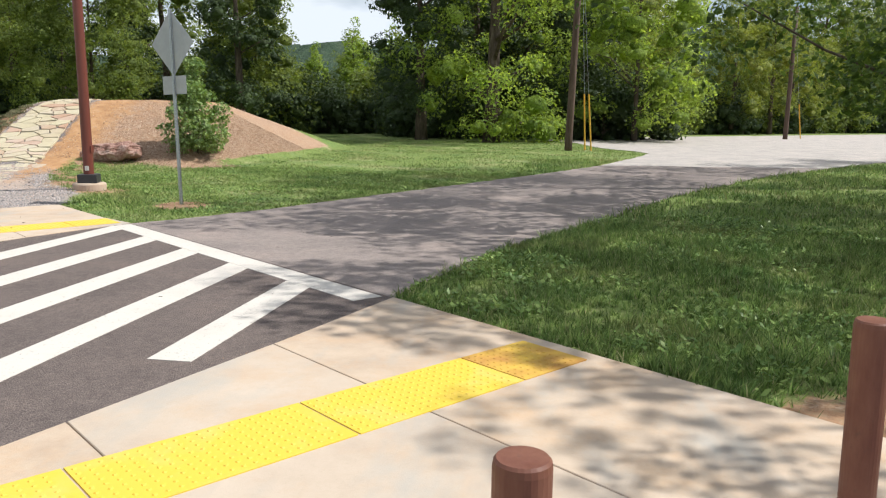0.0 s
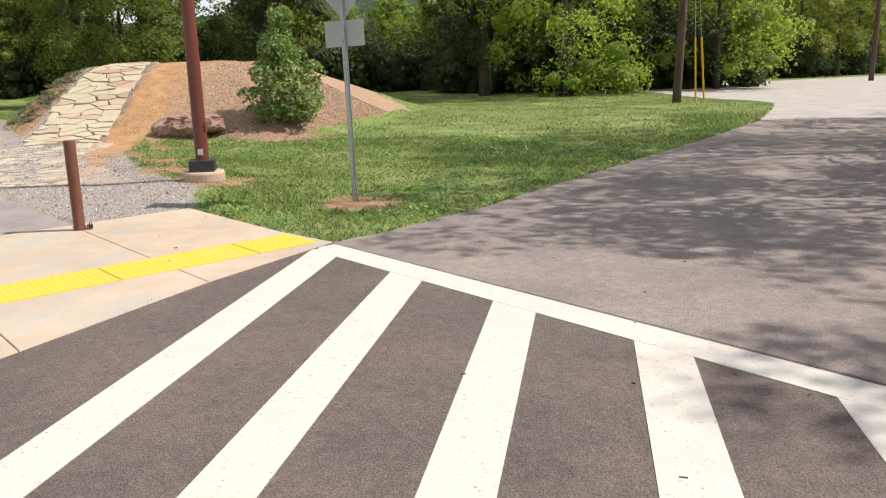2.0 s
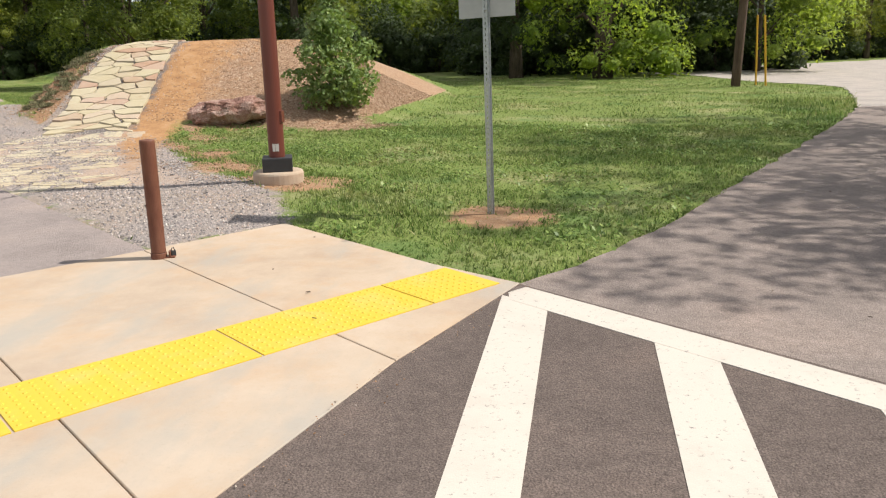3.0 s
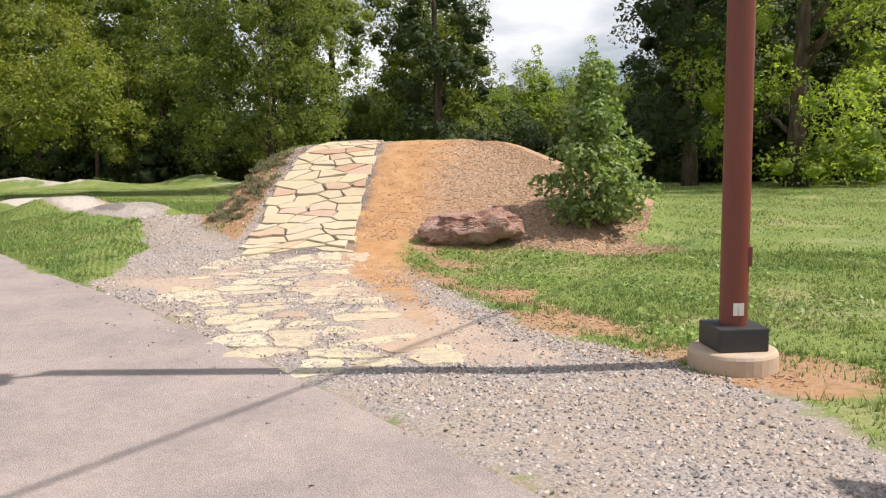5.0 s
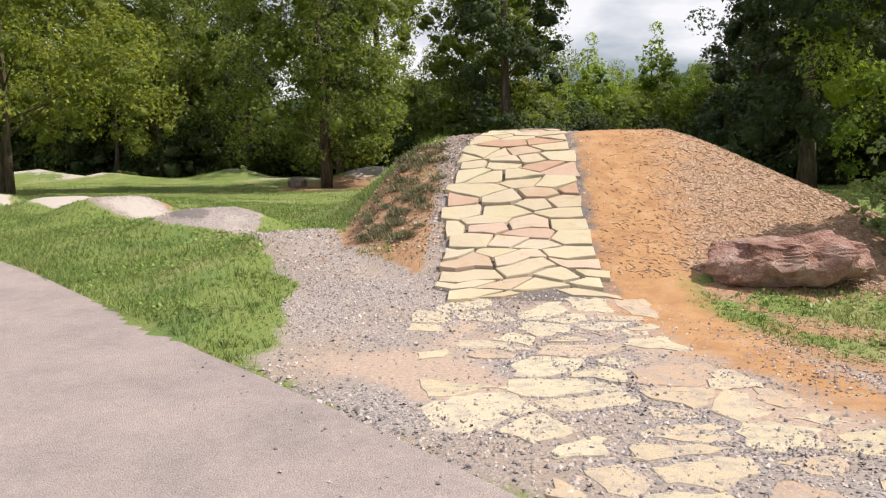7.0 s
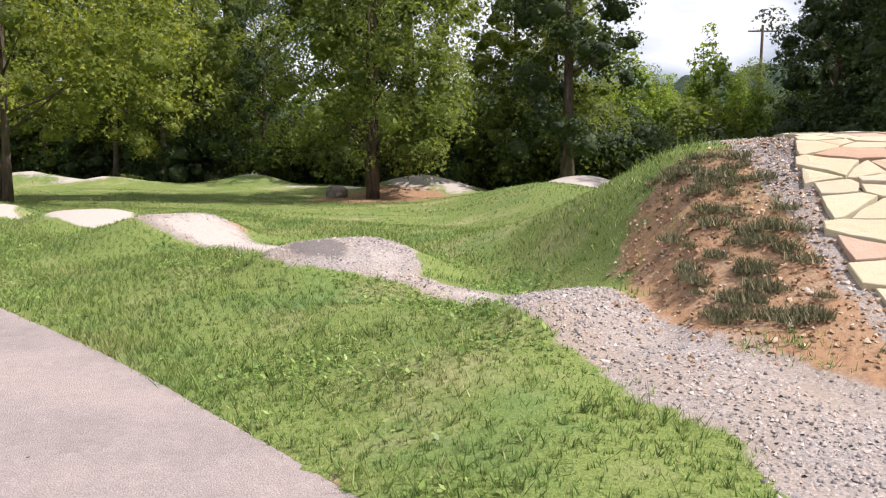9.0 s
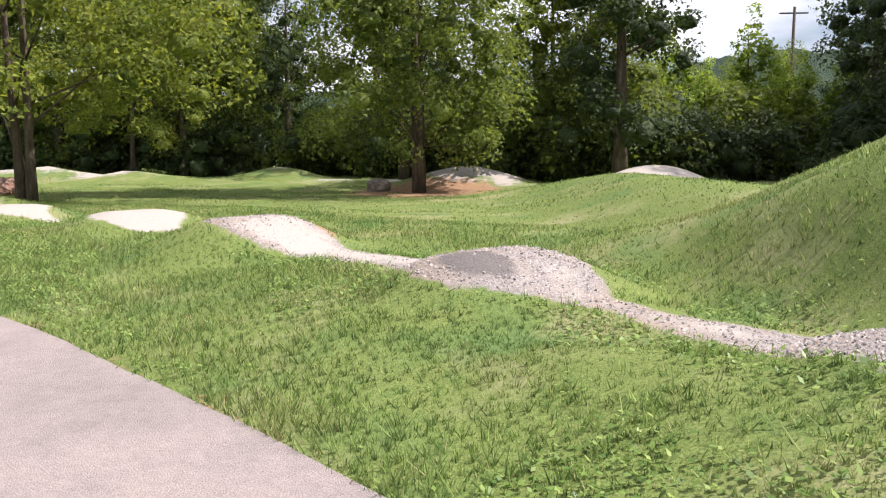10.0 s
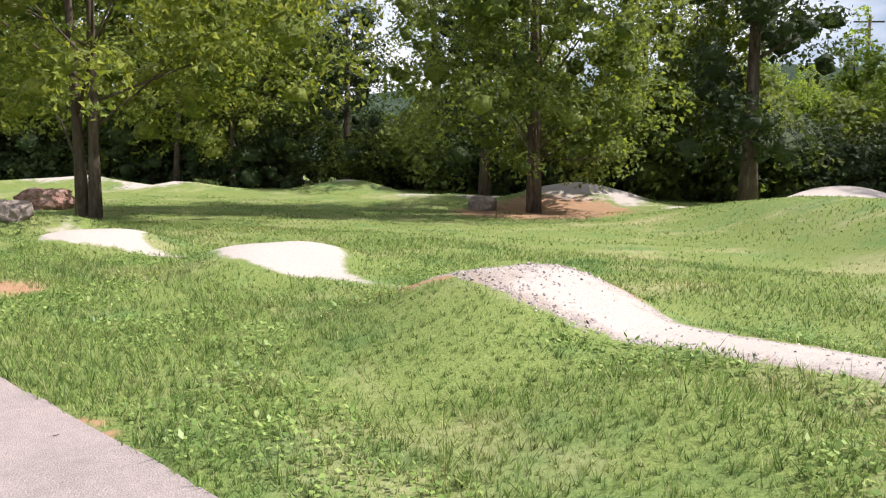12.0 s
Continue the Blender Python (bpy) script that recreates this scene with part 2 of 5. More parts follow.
m = Mat("clover_leaf", 0.45, 0.0, 0.35)
c = m.ramp(m.rand_island(), (0.0, (0.095, 0.170, 0.036)), (0.6, (0.200, 0.300, 0.066)), (1.0, (0.34, 0.425, 0.12)))
m.color(c)
M_CLOVER = m.leafy(c, 0.3).m

m = Mat("pebble", 0.85, 0.0, 0.25)
c = m.ramp(m.rand_island(), (0.0, (0.17, 0.156, 0.156)), (0.3, (0.25, 0.226, 0.222)), (0.6, (0.345, 0.302, 0.285)), (0.85, (0.49, 0.43, 0.39)), (0.93, (0.38, 0.27, 0.22)), (1.0, (0.58, 0.53, 0.49)))
m.color(c)
M_PEBBLE = m.m

m = Mat("dry_weed", 0.8, 0.0, 0.15)
m.color(m.ramp(m.rand_island(), (0.0, (0.105, 0.108, 0.060)), (0.6, (0.195, 0.190, 0.105)), (1.0, (0.37, 0.32, 0.19))))
M_WEED = m.m

m = Mat("wood_chip", 0.85, 0.0, 0.2)
m.color(m.ramp(m.rand_island(), (0.0, (0.17, 0.10, 0.063)), (0.55, (0.32, 0.205, 0.128)), (0.88, (0.47, 0.345, 0.24)), (1.0, (0.60, 0.48, 0.36))))
M_CHIP = m.m

# ground: grass soil, gravel, orange dirt, mulch and pale fines, laid out by vertex weights
m = Mat("ground_cover", 0.92, 0.0, 0.15)
rag = m.math("MULTIPLY", m.math("SUBTRACT", m.noise(2.6, 8, 0.75), 0.5), 1.25)


def weight(name, lo=0.42, hi=0.58):
    return m.ramp(m.math("ADD", m.attr(name), rag), (lo, 0.0), (hi, 1.0))


turf = m.ramp(m.noise(55, 6, 0.8), (0.34, (0.062, 0.088, 0.026)), (0.5, (0.165, 0.212, 0.056)), (0.68, (0.28, 0.33, 0.115)))
turf = m.mix(m.ramp(m.noise(0.5, 5, 0.65), (0.51, 0.0), (0.68, 0.65)), turf, m.ramp(m.noise(18, 4), (0.3, (0.230, 0.234, 0.105)), (0.7, (0.487, 0.418, 0.258))))
turf = m.mix(m.ramp(m.noise(0.8, 4), (0.30, 0.7), (0.48, 0.0)), turf, (0.095, 0.176, 0.055))
stone = m.ramp(m.voronoi(75), (0.0, (0.130, 0.116, 0.114)), (0.35, (0.265, 0.235, 0.226)), (0.7, (0.345, 0.300, 0.276)), (1.0, (0.52, 0.455, 0.42)))
stone = m.mix(m.ramp(m.noise(0.8, 5), (0.42, 0.0), (0.62, 0.65)), stone, m.ramp(m.noise(50, 4), (0.3, (0.289, 0.212, 0.153)), (0.7, (0.391, 0.315, 0.246))))
dirt = m.ramp(m.noise(3.0, 7, 0.7), (0.3, (0.300, 0.160, 0.080)), (0.55, (0.43, 0.245, 0.118)), (0.75, (0.470, 0.318, 0.198)))
dirt = m.mix(m.ramp(m.noise(55, 5, 0.8), (0.52, 0.0), (0.66, 0.4)), dirt, (0.30, 0.19, 0.115))
mulch = m.ramp(m.voronoi(52), (0.0, (0.16, 0.095, 0.062)), (0.5, (0.335, 0.212, 0.138)), (1.0, (0.54, 0.41, 0.30)))
mulch = m.mix(m.ramp(m.noise(1.3, 5, 0.7), (0.45, 0.0), (0.66, 0.6)), mulch, (0.36, 0.215, 0.125))
fines = m.ramp(m.noise(40, 6, 0.75), (0.3, (0.340, 0.297, 0.264)), (0.7, (0.510, 0.459, 0.416)))
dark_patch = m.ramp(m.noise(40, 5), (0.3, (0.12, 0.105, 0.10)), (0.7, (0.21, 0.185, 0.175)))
clay = m.ramp(m.noise(12, 7, 0.75), (0.3, (0.17, 0.105, 0.063)), (0.5, (0.37, 0.215, 0.122)), (0.7, (0.34, 0.25, 0.15)))
clay = m.mix(m.ramp(m.noise(2.4, 6, 0.7), (0.46, 0.0), (0.62, 0.7)), clay, m.ramp(m.voronoi(45), (0.0, (0.15, 0.10, 0.065)), (0.6, (0.33, 0.22, 0.14)), (1.0, (0.45, 0.37, 0.29))))
c = m.mix(weight("clay"), turf, clay)
c = m.mix(weight("mulch"), c, mulch)
c = m.mix(weight("gravel"), c, stone)
dust = m.ramp(m.noise(30, 7, 0.75), (0.3, (0.30, 0.215, 0.165)), (0.5, (0.42, 0.32, 0.255)), (0.72, (0.52, 0.425, 0.355)))
c = m.mix(weight("dust", 0.4, 0.68), c, dust)
c = m.mix(weight("fines", 0.4, 0.66), c, fines)
c = m.mix(weight("dirt", 0.3, 0.7), c, dirt)
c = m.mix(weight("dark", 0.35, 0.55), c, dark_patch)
m.color(c).bump(m.math("ADD", m.noise(16, 7, 0.78), m.noise(85, 4, 0.8)), 0.5, 0.014)
M_GROUND = m.m

m = Mat("far_hill_woods", 0.95, 0.0, 0.1)
c = m.ramp(m.noise(0.09, 6, 0.7), (0.3, (0.030, 0.052, 0.034)), (0.55, (0.055, 0.082, 0.050)), (0.75, (0.085, 0.105, 0.066)))
m.color(c).bump(m.noise(0.3, 5, 0.7), 1.0, 3.0)
M_HILL = m.m

# ---------------------------------------------------------------- mesh tools


def mesh_from(name, verts, faces, material=None, smooth=False):
    """A mesh from arrays: verts (n, 3), faces (m, k) with one k."""
    verts, faces = np.asarray(verts, np.float32), np.asarray(faces, np.int32)
    me = bpy.data.meshes.new(name)
    me.vertices.add(len(verts))
    me.vertices.foreach_set("co", verts.ravel())
    me.loops.add(faces.size)
    me.loops.foreach_set("vertex_index", faces.ravel())
    me.polygons.add(len(faces))
    me.polygons.foreach_set("loop_start", np.arange(len(faces), dtype=np.int32) * faces.shape[1])
    if smooth:
        me.polygons.foreach_set("use_smooth", np.ones(len(faces), bool))
    me.update(calc_edges=True)
    if material:
        me.materials.append(material)
    return me


def bm_mesh(name, bm, material=None, smooth=False):
    me = bpy.data.meshes.new(name)
    bm.normal_update()
    for f in bm.faces:
        f.smooth = smooth
    bm.to_mesh(me)
    bm.free()
    if material:
        me.materials.append(material)
    return me


def part(name, bm, material, parent, label="", smooth=False):
    """Links a bmesh or a mesh as one object under a thing or a part."""
    me = bm if isinstance(bm, bpy.types.Mesh) else bm_mesh(name, bm, material, smooth)
    ob = new(name, me)
    ob.parent = parent
    return tagged(ob, label)


def box(bm, size, at=(0, 0, 0), rot=None, bevel=0.0):
    r = bmesh.ops.create_cube(bm, size=1.0)
    mat = Matrix.Translation(at) @ (rot or Matrix()) @ Matrix.Diagonal((*size, 1))
    bmesh.ops.transform(bm, matrix=mat, verts=r["verts"])
    if bevel:
        edges = {e for v in r["verts"] for e in v.link_edges}
        bmesh.ops.bevel(bm, geom=list(edges), offset=bevel, segments=2, affect="EDGES", profile=0.6)


def lathe(bm, profile, segs=20, at=(0, 0, 0), top=True):
    """Turns (radius, z) pairs round the z axis, and closes both ends."""
    rings = []
    for r, z in profile:
        rings.append([bm.verts.new((at[0] + r * math.cos(a), at[1] + r * math.sin(a), at[2] + z)) for a in (2 * math.pi * i / segs for i in range(segs))])
    for a, b in zip(rings, rings[1:]):
        for i in range(segs):
            bm.faces.new((a[i], a[(i + 1) % segs], b[(i + 1) % segs], b[i]))
    bm.faces.new(list(reversed(rings[0])))
    bm.faces.new(rings[-1])


def tube(bm, pts, radii, segs=8):
    """A bent tapered tube through points."""
    pts = [Vector(p) for p in pts]
    rings = []
    for i, p in enumerate(pts):
        d = (pts[min(i + 1, len(pts) - 1)] - pts[max(i - 1, 0)]).normalized()
        q = d.to_track_quat("Z", "Y")
        rings.append([bm.verts.new(p + q @ Vector((radii[i] * math.cos(a), radii[i] * math.sin(a), 0))) for a in (2 * math.pi * k / segs for k in range(segs))])
    for a, b in zip(rings, rings[1:]):
        for k in range(segs):
            bm.faces.new((a[k], a[(k + 1) % segs], b[(k + 1) % segs], b[k]))
    bm.faces.new(list(reversed(rings[0])))
    bm.faces.new(rings[-1])


def clip(poly, px, py, nx, ny):
    """The part of a convex polygon on the side of the line through p where n points away from."""
    out = []
    for (ax, ay), (bx, by) in zip(poly, poly[1:] + poly[:1]):
        da, db = (ax - px) * nx + (ay - py) * ny, (bx - px) * nx + (by - py) * ny
        if da <= 0:
            out.append((ax, ay))
        if (da < 0 < db) or (db < 0 < da):
            s = da / (da - db)
            out.append((ax + s * (bx - ax), ay + s * (by - ay)))
    return out


def inset(poly, d):
    """A convex polygon (counter-clockwise) shrunk by d on each side."""
    out = list(poly)
    for (ax, ay), (bx, by) in zip(poly, poly[1:] + poly[:1]):
        ln = math.hypot(bx - ax, by - ay)
        if ln < 1e-6:
            continue
        nx, ny = (by - ay) / ln, -(bx - ax) / ln
        out = clip(out, ax - nx * d, ay - ny * d, nx, ny)
        if len(out) < 3:
            return []
    return out


def area(poly):
    return 0.5 * sum(a[0] * b[1] - b[0] * a[1] for a, b in zip(poly, poly[1:] + poly[:1]))


def seg_dist(x, y, line):
    """Distance of points to a polyline, and how far along it they lie (0 to 1 a leg)."""
    best, along = np.full(np.shape(x), 1e9), np.zeros(np.shape(x))
    for i, ((ax, ay), (bx, by)) in enumerate(zip(line, line[1:])):
        dx, dy = bx - ax, by - ay
        s = np.clip(((x - ax) * dx + (y - ay) * dy) / (dx * dx + dy * dy), 0, 1)
        d = np.hypot(x - ax - s * dx, y - ay - s * dy)
        near = d < best
        best, along = np.where(near, d, best), np.where(near, i + s, along)
    return best, along


def inside(x, y, poly):
    c = np.zeros(np.shape(x), bool)
    for (ax, ay), (bx, by) in zip(poly, poly[1:] + poly[:1]):
        if ay != by:
            c ^= ((ay > y) != (by > y)) & (x < (bx - ax) * (y - ay) / (by - ay) + ax)
    return c


def step(v, lo, hi):
    s = np.clip((v - lo) / (hi - lo), 0, 1)
    return s * s * (3 - 2 * s)


def wobble(x, y, f, seed=0.0):
    """Cheap smooth noise, about -1 to 1."""
    return (np.sin(x * f * 1.0 + 1.7 + seed + 1.3 * np.sin(y * f * 0.7 + seed)) + np.sin(y * f * 1.3 + 4.1 - seed + 1.1 * np.sin(x * f * 0.9 + 2.0)) + np.sin((x + y) * f * 0.63 + seed * 2.1)) / 3


def rough_line(line, stepping, amount, seed):
    """A polyline cut into short legs that wander a little."""
    rnd, out = random.Random(seed), []
    for (ax, ay), (bx, by) in zip(line, line[1:]):
        n = max(1, int(math.hypot(bx - ax, by - ay) / stepping))
        for i in range(n):
            s = i / n
            j = 0 if i == 0 else amount
            out.append((ax + s * (bx - ax) + rnd.uniform(-j, j), ay + s * (by - ay) + rnd.uniform(-j, j)))
    return out + [line[-1]]


# ---------------------------------------------------------------- plan
ACROSS = (-0.785, 0.62)      # the way over the crossing
ALONG = (0.62, 0.785)        # along the yellow strips
NEAR_KERB = [(-9.5, -14.0), (-5.0, -3.5), (-3.42, 0.95), (-2.62, 3.17), (-1.99, 4.98), (-1.52, 6.43)]
FAR_KERB = [(-12.5, -3.0), (-9.2, 3.0), (-7.9, 5.2), (-7.25, 6.7), (-6.72, 8.6), (-6.17, 10.05)]
LAWN_EDGE_LEFT = [(-6.17, 10.05), (-5.48, 11.05), (-4.92, 12.1), (-4.28, 13.5), (-3.4, 15.45), (-2.08, 18.4), (-0.6, 21.7), (0.85, 25.2), (2.3, 30.4), (3.1, 33.6), (2.6, 35.6), (1.2, 38.5), (0.2, 44.0), (-3.0, 52.0)]
LAWN_EDGE_RIGHT = [(-1.52, 6.43), (-1.45, 7.0), (-0.76, 9.25), (0.45, 12.0), (2.0, 16.1), (4.56, 21.0), (11.0, 30.4), (26.0, 37.0), (70.0, 52.0)]
ROAD_FAR = [(-3.0, 52.0), (7.4, 61.0), (23.7, 75.5), (55.0, 103.0)]
PATH_RIGHT = [(-9.31, 10.71), (-12.65, 13.3), (-14.6, 14.72), (-16.2, 15.85), (-17.2, 16.5), (-18.9, 17.62), (-20.6, 18.8), (-22.86, 20.3), (-25.5, 21.83), (-29.3, 23.8), (-36.0, 26.6), (-46.0, 29.0), (-70.0, 30.5)]
PATH_LEFT = [(-11.65, 7.75), (-14.9, 10.3), (-18.6, 12.9), (-22.6, 15.4), (-26.0, 17.8), (-30.8, 20.2), (-37.0, 22.6), (-46.5, 24.9), (-70.0, 26.4)]
FAR_SLAB = [(-6.17, 10.05), (-6.84, 10.47), (-8.51, 11.77), (-9.31, 10.71), (-11.65, 7.75), (-9.2, 4.2), (-7.9, 5.2), (-7.25, 6.7), (-6.72, 8.6)]
NEAR_SLAB = [(-1.52, 6.43), (-1.99, 4.98), (-2.62, 3.17), (-3.42, 0.95), (-4.0, -0.6), (-2.6, -1.5), (2.45, 3.33)]
NEAR_PATH = [(2.45, 3.33), (-2.6, -1.5), (3.0, -6.0), (9.0, -10.5), (13.0, -6.0), (6.0, -0.2)]
TRACK = [(-16.3, 17.0), (-16.9, 18.2), (-17.4, 19.2), (-18.0, 20.1), (-18.9, 21.2), (-20.4, 22.6), (-21.9, 23.6), (-23.2, 24.9), (-24.3, 25.7), (-26.0, 26.5), (-27.8, 27.6), (-29.6, 28.8), (-31.5, 29.3), (-33.3, 29.8), (-36.0, 32.0)]
HUMPS = [(-18.9, 21.2, 0.52), (-22.0, 23.7, 0.58), (-26.05, 26.4, 0.62), (-29.8, 28.9, 0.46), (-33.4, 29.9, 0.42), (-36.4, 32.0, 0.4)]
VERGE_RISE = [(-18.2, 18.3), (-19.1, 19.6), (-20.2, 21.2), (-21.6, 21.8), (-23.4, 22.7), (-24.7, 24.2)]
FAR_TRACK = [(-62.0, 44.0), (-53.0, 47.5), (-47.0, 48.5), (-41.0, 49.5), (-36.0, 49.8), (-31.0, 48.4), (-27.5, 47.3), (-24.0, 44.0), (-20.6, 39.6), (-17.0, 35.0)]
FAR_HUMPS = [(-55.0, 46.8, 0.8, 3.4), (-49.0, 48.4, 0.75, 3.0), (-44.0, 49.0, 0.65, 2.4), (-37.5, 50.2, 0.75, 2.4), (-27.4, 46.6, 0.9, 2.6), (-20.3, 40.2, 1.15, 2.2)]
BERM = [(-18.9, 29.5), (-20.0, 33.0), (-21.4, 39.0), (-24.0, 43.0)]
RAMP_FOOT, RAMP_HEAD = (-15.5, 19.25), (-16.65, 24.6)
LINE = [RAMP_FOOT, (-15.25, 18.0), (-14.5, 16.4), (-13.5, 14.9), (-12.35, 13.25)]     # middle of the stone apron
DIRT_LINE = [(-11.9, 14.7), (-12.6, 16.1), (-13.5, 17.8), (-14.35, 19.7), (-14.65, 21.5), (-15.0, 23.4), (-15.15, 25.2)]
GRAVEL_YARD = [(-9.31, 10.71), (-8.51, 11.77), (-9.2, 13.3), (-10.0, 14.1), (-11.2, 15.2), (-12.4, 16.9), (-13.8, 18.9), (-14.4, 20.0), (-15.4, 19.6), (-16.9, 18.9), (-17.3, 17.7), (-17.15, 16.55), (-16.2, 15.85), (-14.6, 14.72), (-12.65, 13.3)]
ROAD = NEAR_KERB + LAWN_EDGE_RIGHT[1:] + [(70.0, 103.0)] + ROAD_FAR[::-1] + LAWN_EDGE_LEFT[::-1][1:] + FAR_KERB[::-1][1:]
PATH = PATH_RIGHT + PATH_LEFT[::-1]


def mound(x, y):
    """The big ramp mound: paved face towards the path, steep grassy flank, long dirt face."""
    crest = np.where(y < 24.6, -16.4 - 0.215 * (y - 19.25), -17.55 + 0.2 * np.clip(y - 24.6, 0, 12))
    foot = np.interp(x, [-22, -20.3, -19.3, -18.6, -18.0, -17, -15, -13.4, -11.2, -9, -6], [26, 24, 22, 20.4, 19.25, 18.75, 19.0, 19.55, 20.1, 23.8, 31])
    front = np.clip((y - foot) / 5.6, -0.6, 1.2)
    front = 2.02 * (front - 0.10 * np.sin(front * 2 * math.pi) * 0.6)
    left = 2.02 * np.exp(-(np.clip(crest - x, 0, 12) / 2.6) ** 1.25)
    right = 1.95 - 0.45 * np.clip(x + 14.2, 0, 20) + 0.02 * np.clip(x + 14.2, -3, 0)
    back = 2.0 - 0.42 * np.clip(y - 29.5, 0, 30)
    west = step(-x, 16.9, 18.6)
    soft = 0.03 + 0.13 * west
    z = -soft * np.log(sum(np.exp(-np.clip(f, -1.5, 3) / soft) for f in (front, left, right, back)))
    z = z + soft * 0.35
    foot_soft = 0.02 + 0.14 * west
    z = foot_soft * np.logaddexp(0, z / foot_soft)
    z = np.where(z > 1.75, 1.75 + (z - 1.75) * 0.75, z)
    return np.clip(z, 0, 1.97)


def terrain(x, y):
    """Height of the ground."""
    x, y = np.asarray(x, float), np.asarray(y, float)
    z = mound(x, y)
    d, s = seg_dist(x, y, BERM)
    z = np.maximum(z, np.interp(s, [0, 1, 2, 3], [1.0, 1.0, 0.9, 0.3]) * np.exp(-(d / 2.3) ** 2))
    hump = 0 * x
    for hx, hy, hz in HUMPS:
        u, v = (x - hx) * -0.83 + (y - hy) * 0.55, (x - hx) * 0.55 + (y - hy) * 0.83
        hump = np.maximum(hump, hz * np.exp(-(u / 1.25) ** 2 - np.clip(np.abs(v) - 0.35, 0, 9) ** 2 / 1.35))
    for hx, hy, hz, r in FAR_HUMPS:
        hump = np.maximum(hump, hz * np.exp(-((x - hx) / r) ** 2 - ((y - hy) / 1.5) ** 2))
    d, s = seg_dist(x, y, TRACK)
    hump = np.maximum(hump, np.interp(s, [0, 1, 2, 3, 5, 6, 8, 10, 12], [0, 0.03, 0.2, 0.32, 0.26, 0.32, 0.24, 0.2, 0.16]) * np.exp(-(d / 1.3) ** 2))
    d, s = seg_dist(x, y, VERGE_RISE)
    hump = np.maximum(hump, np.interp(s, [0, 1, 2, 3, 4, 5], [0.16, 0.30, 0.32, 0.16, 0.26, 0.24]) * np.exp(-(d / 0.95) ** 2))
    d, s = seg_dist(x, y, FAR_TRACK)
    hump = np.maximum(hump, 0.28 * np.exp(-(d / 1.8) ** 2))
    z = np.maximum(z, hump)
    off = np.minimum(seg_dist(x, y, PATH_RIGHT)[0], np.minimum(seg_dist(x, y, LAWN_EDGE_LEFT)[0], seg_dist(x, y, LAWN_EDGE_RIGHT)[0]))
    z = z + 0.035 * wobble(x, y, 0.9) * step(off, 0.3, 2.5) + 0.012 * wobble(x, y, 4.0, 2.0) * step(off, 0.2, 1.5)
    return z


def paved(x, y):
    return inside(x, y, ROAD) | inside(x, y, PATH) | inside(x, y, FAR_SLAB) | inside(x, y, NEAR_SLAB) | inside(x, y, NEAR_PATH)


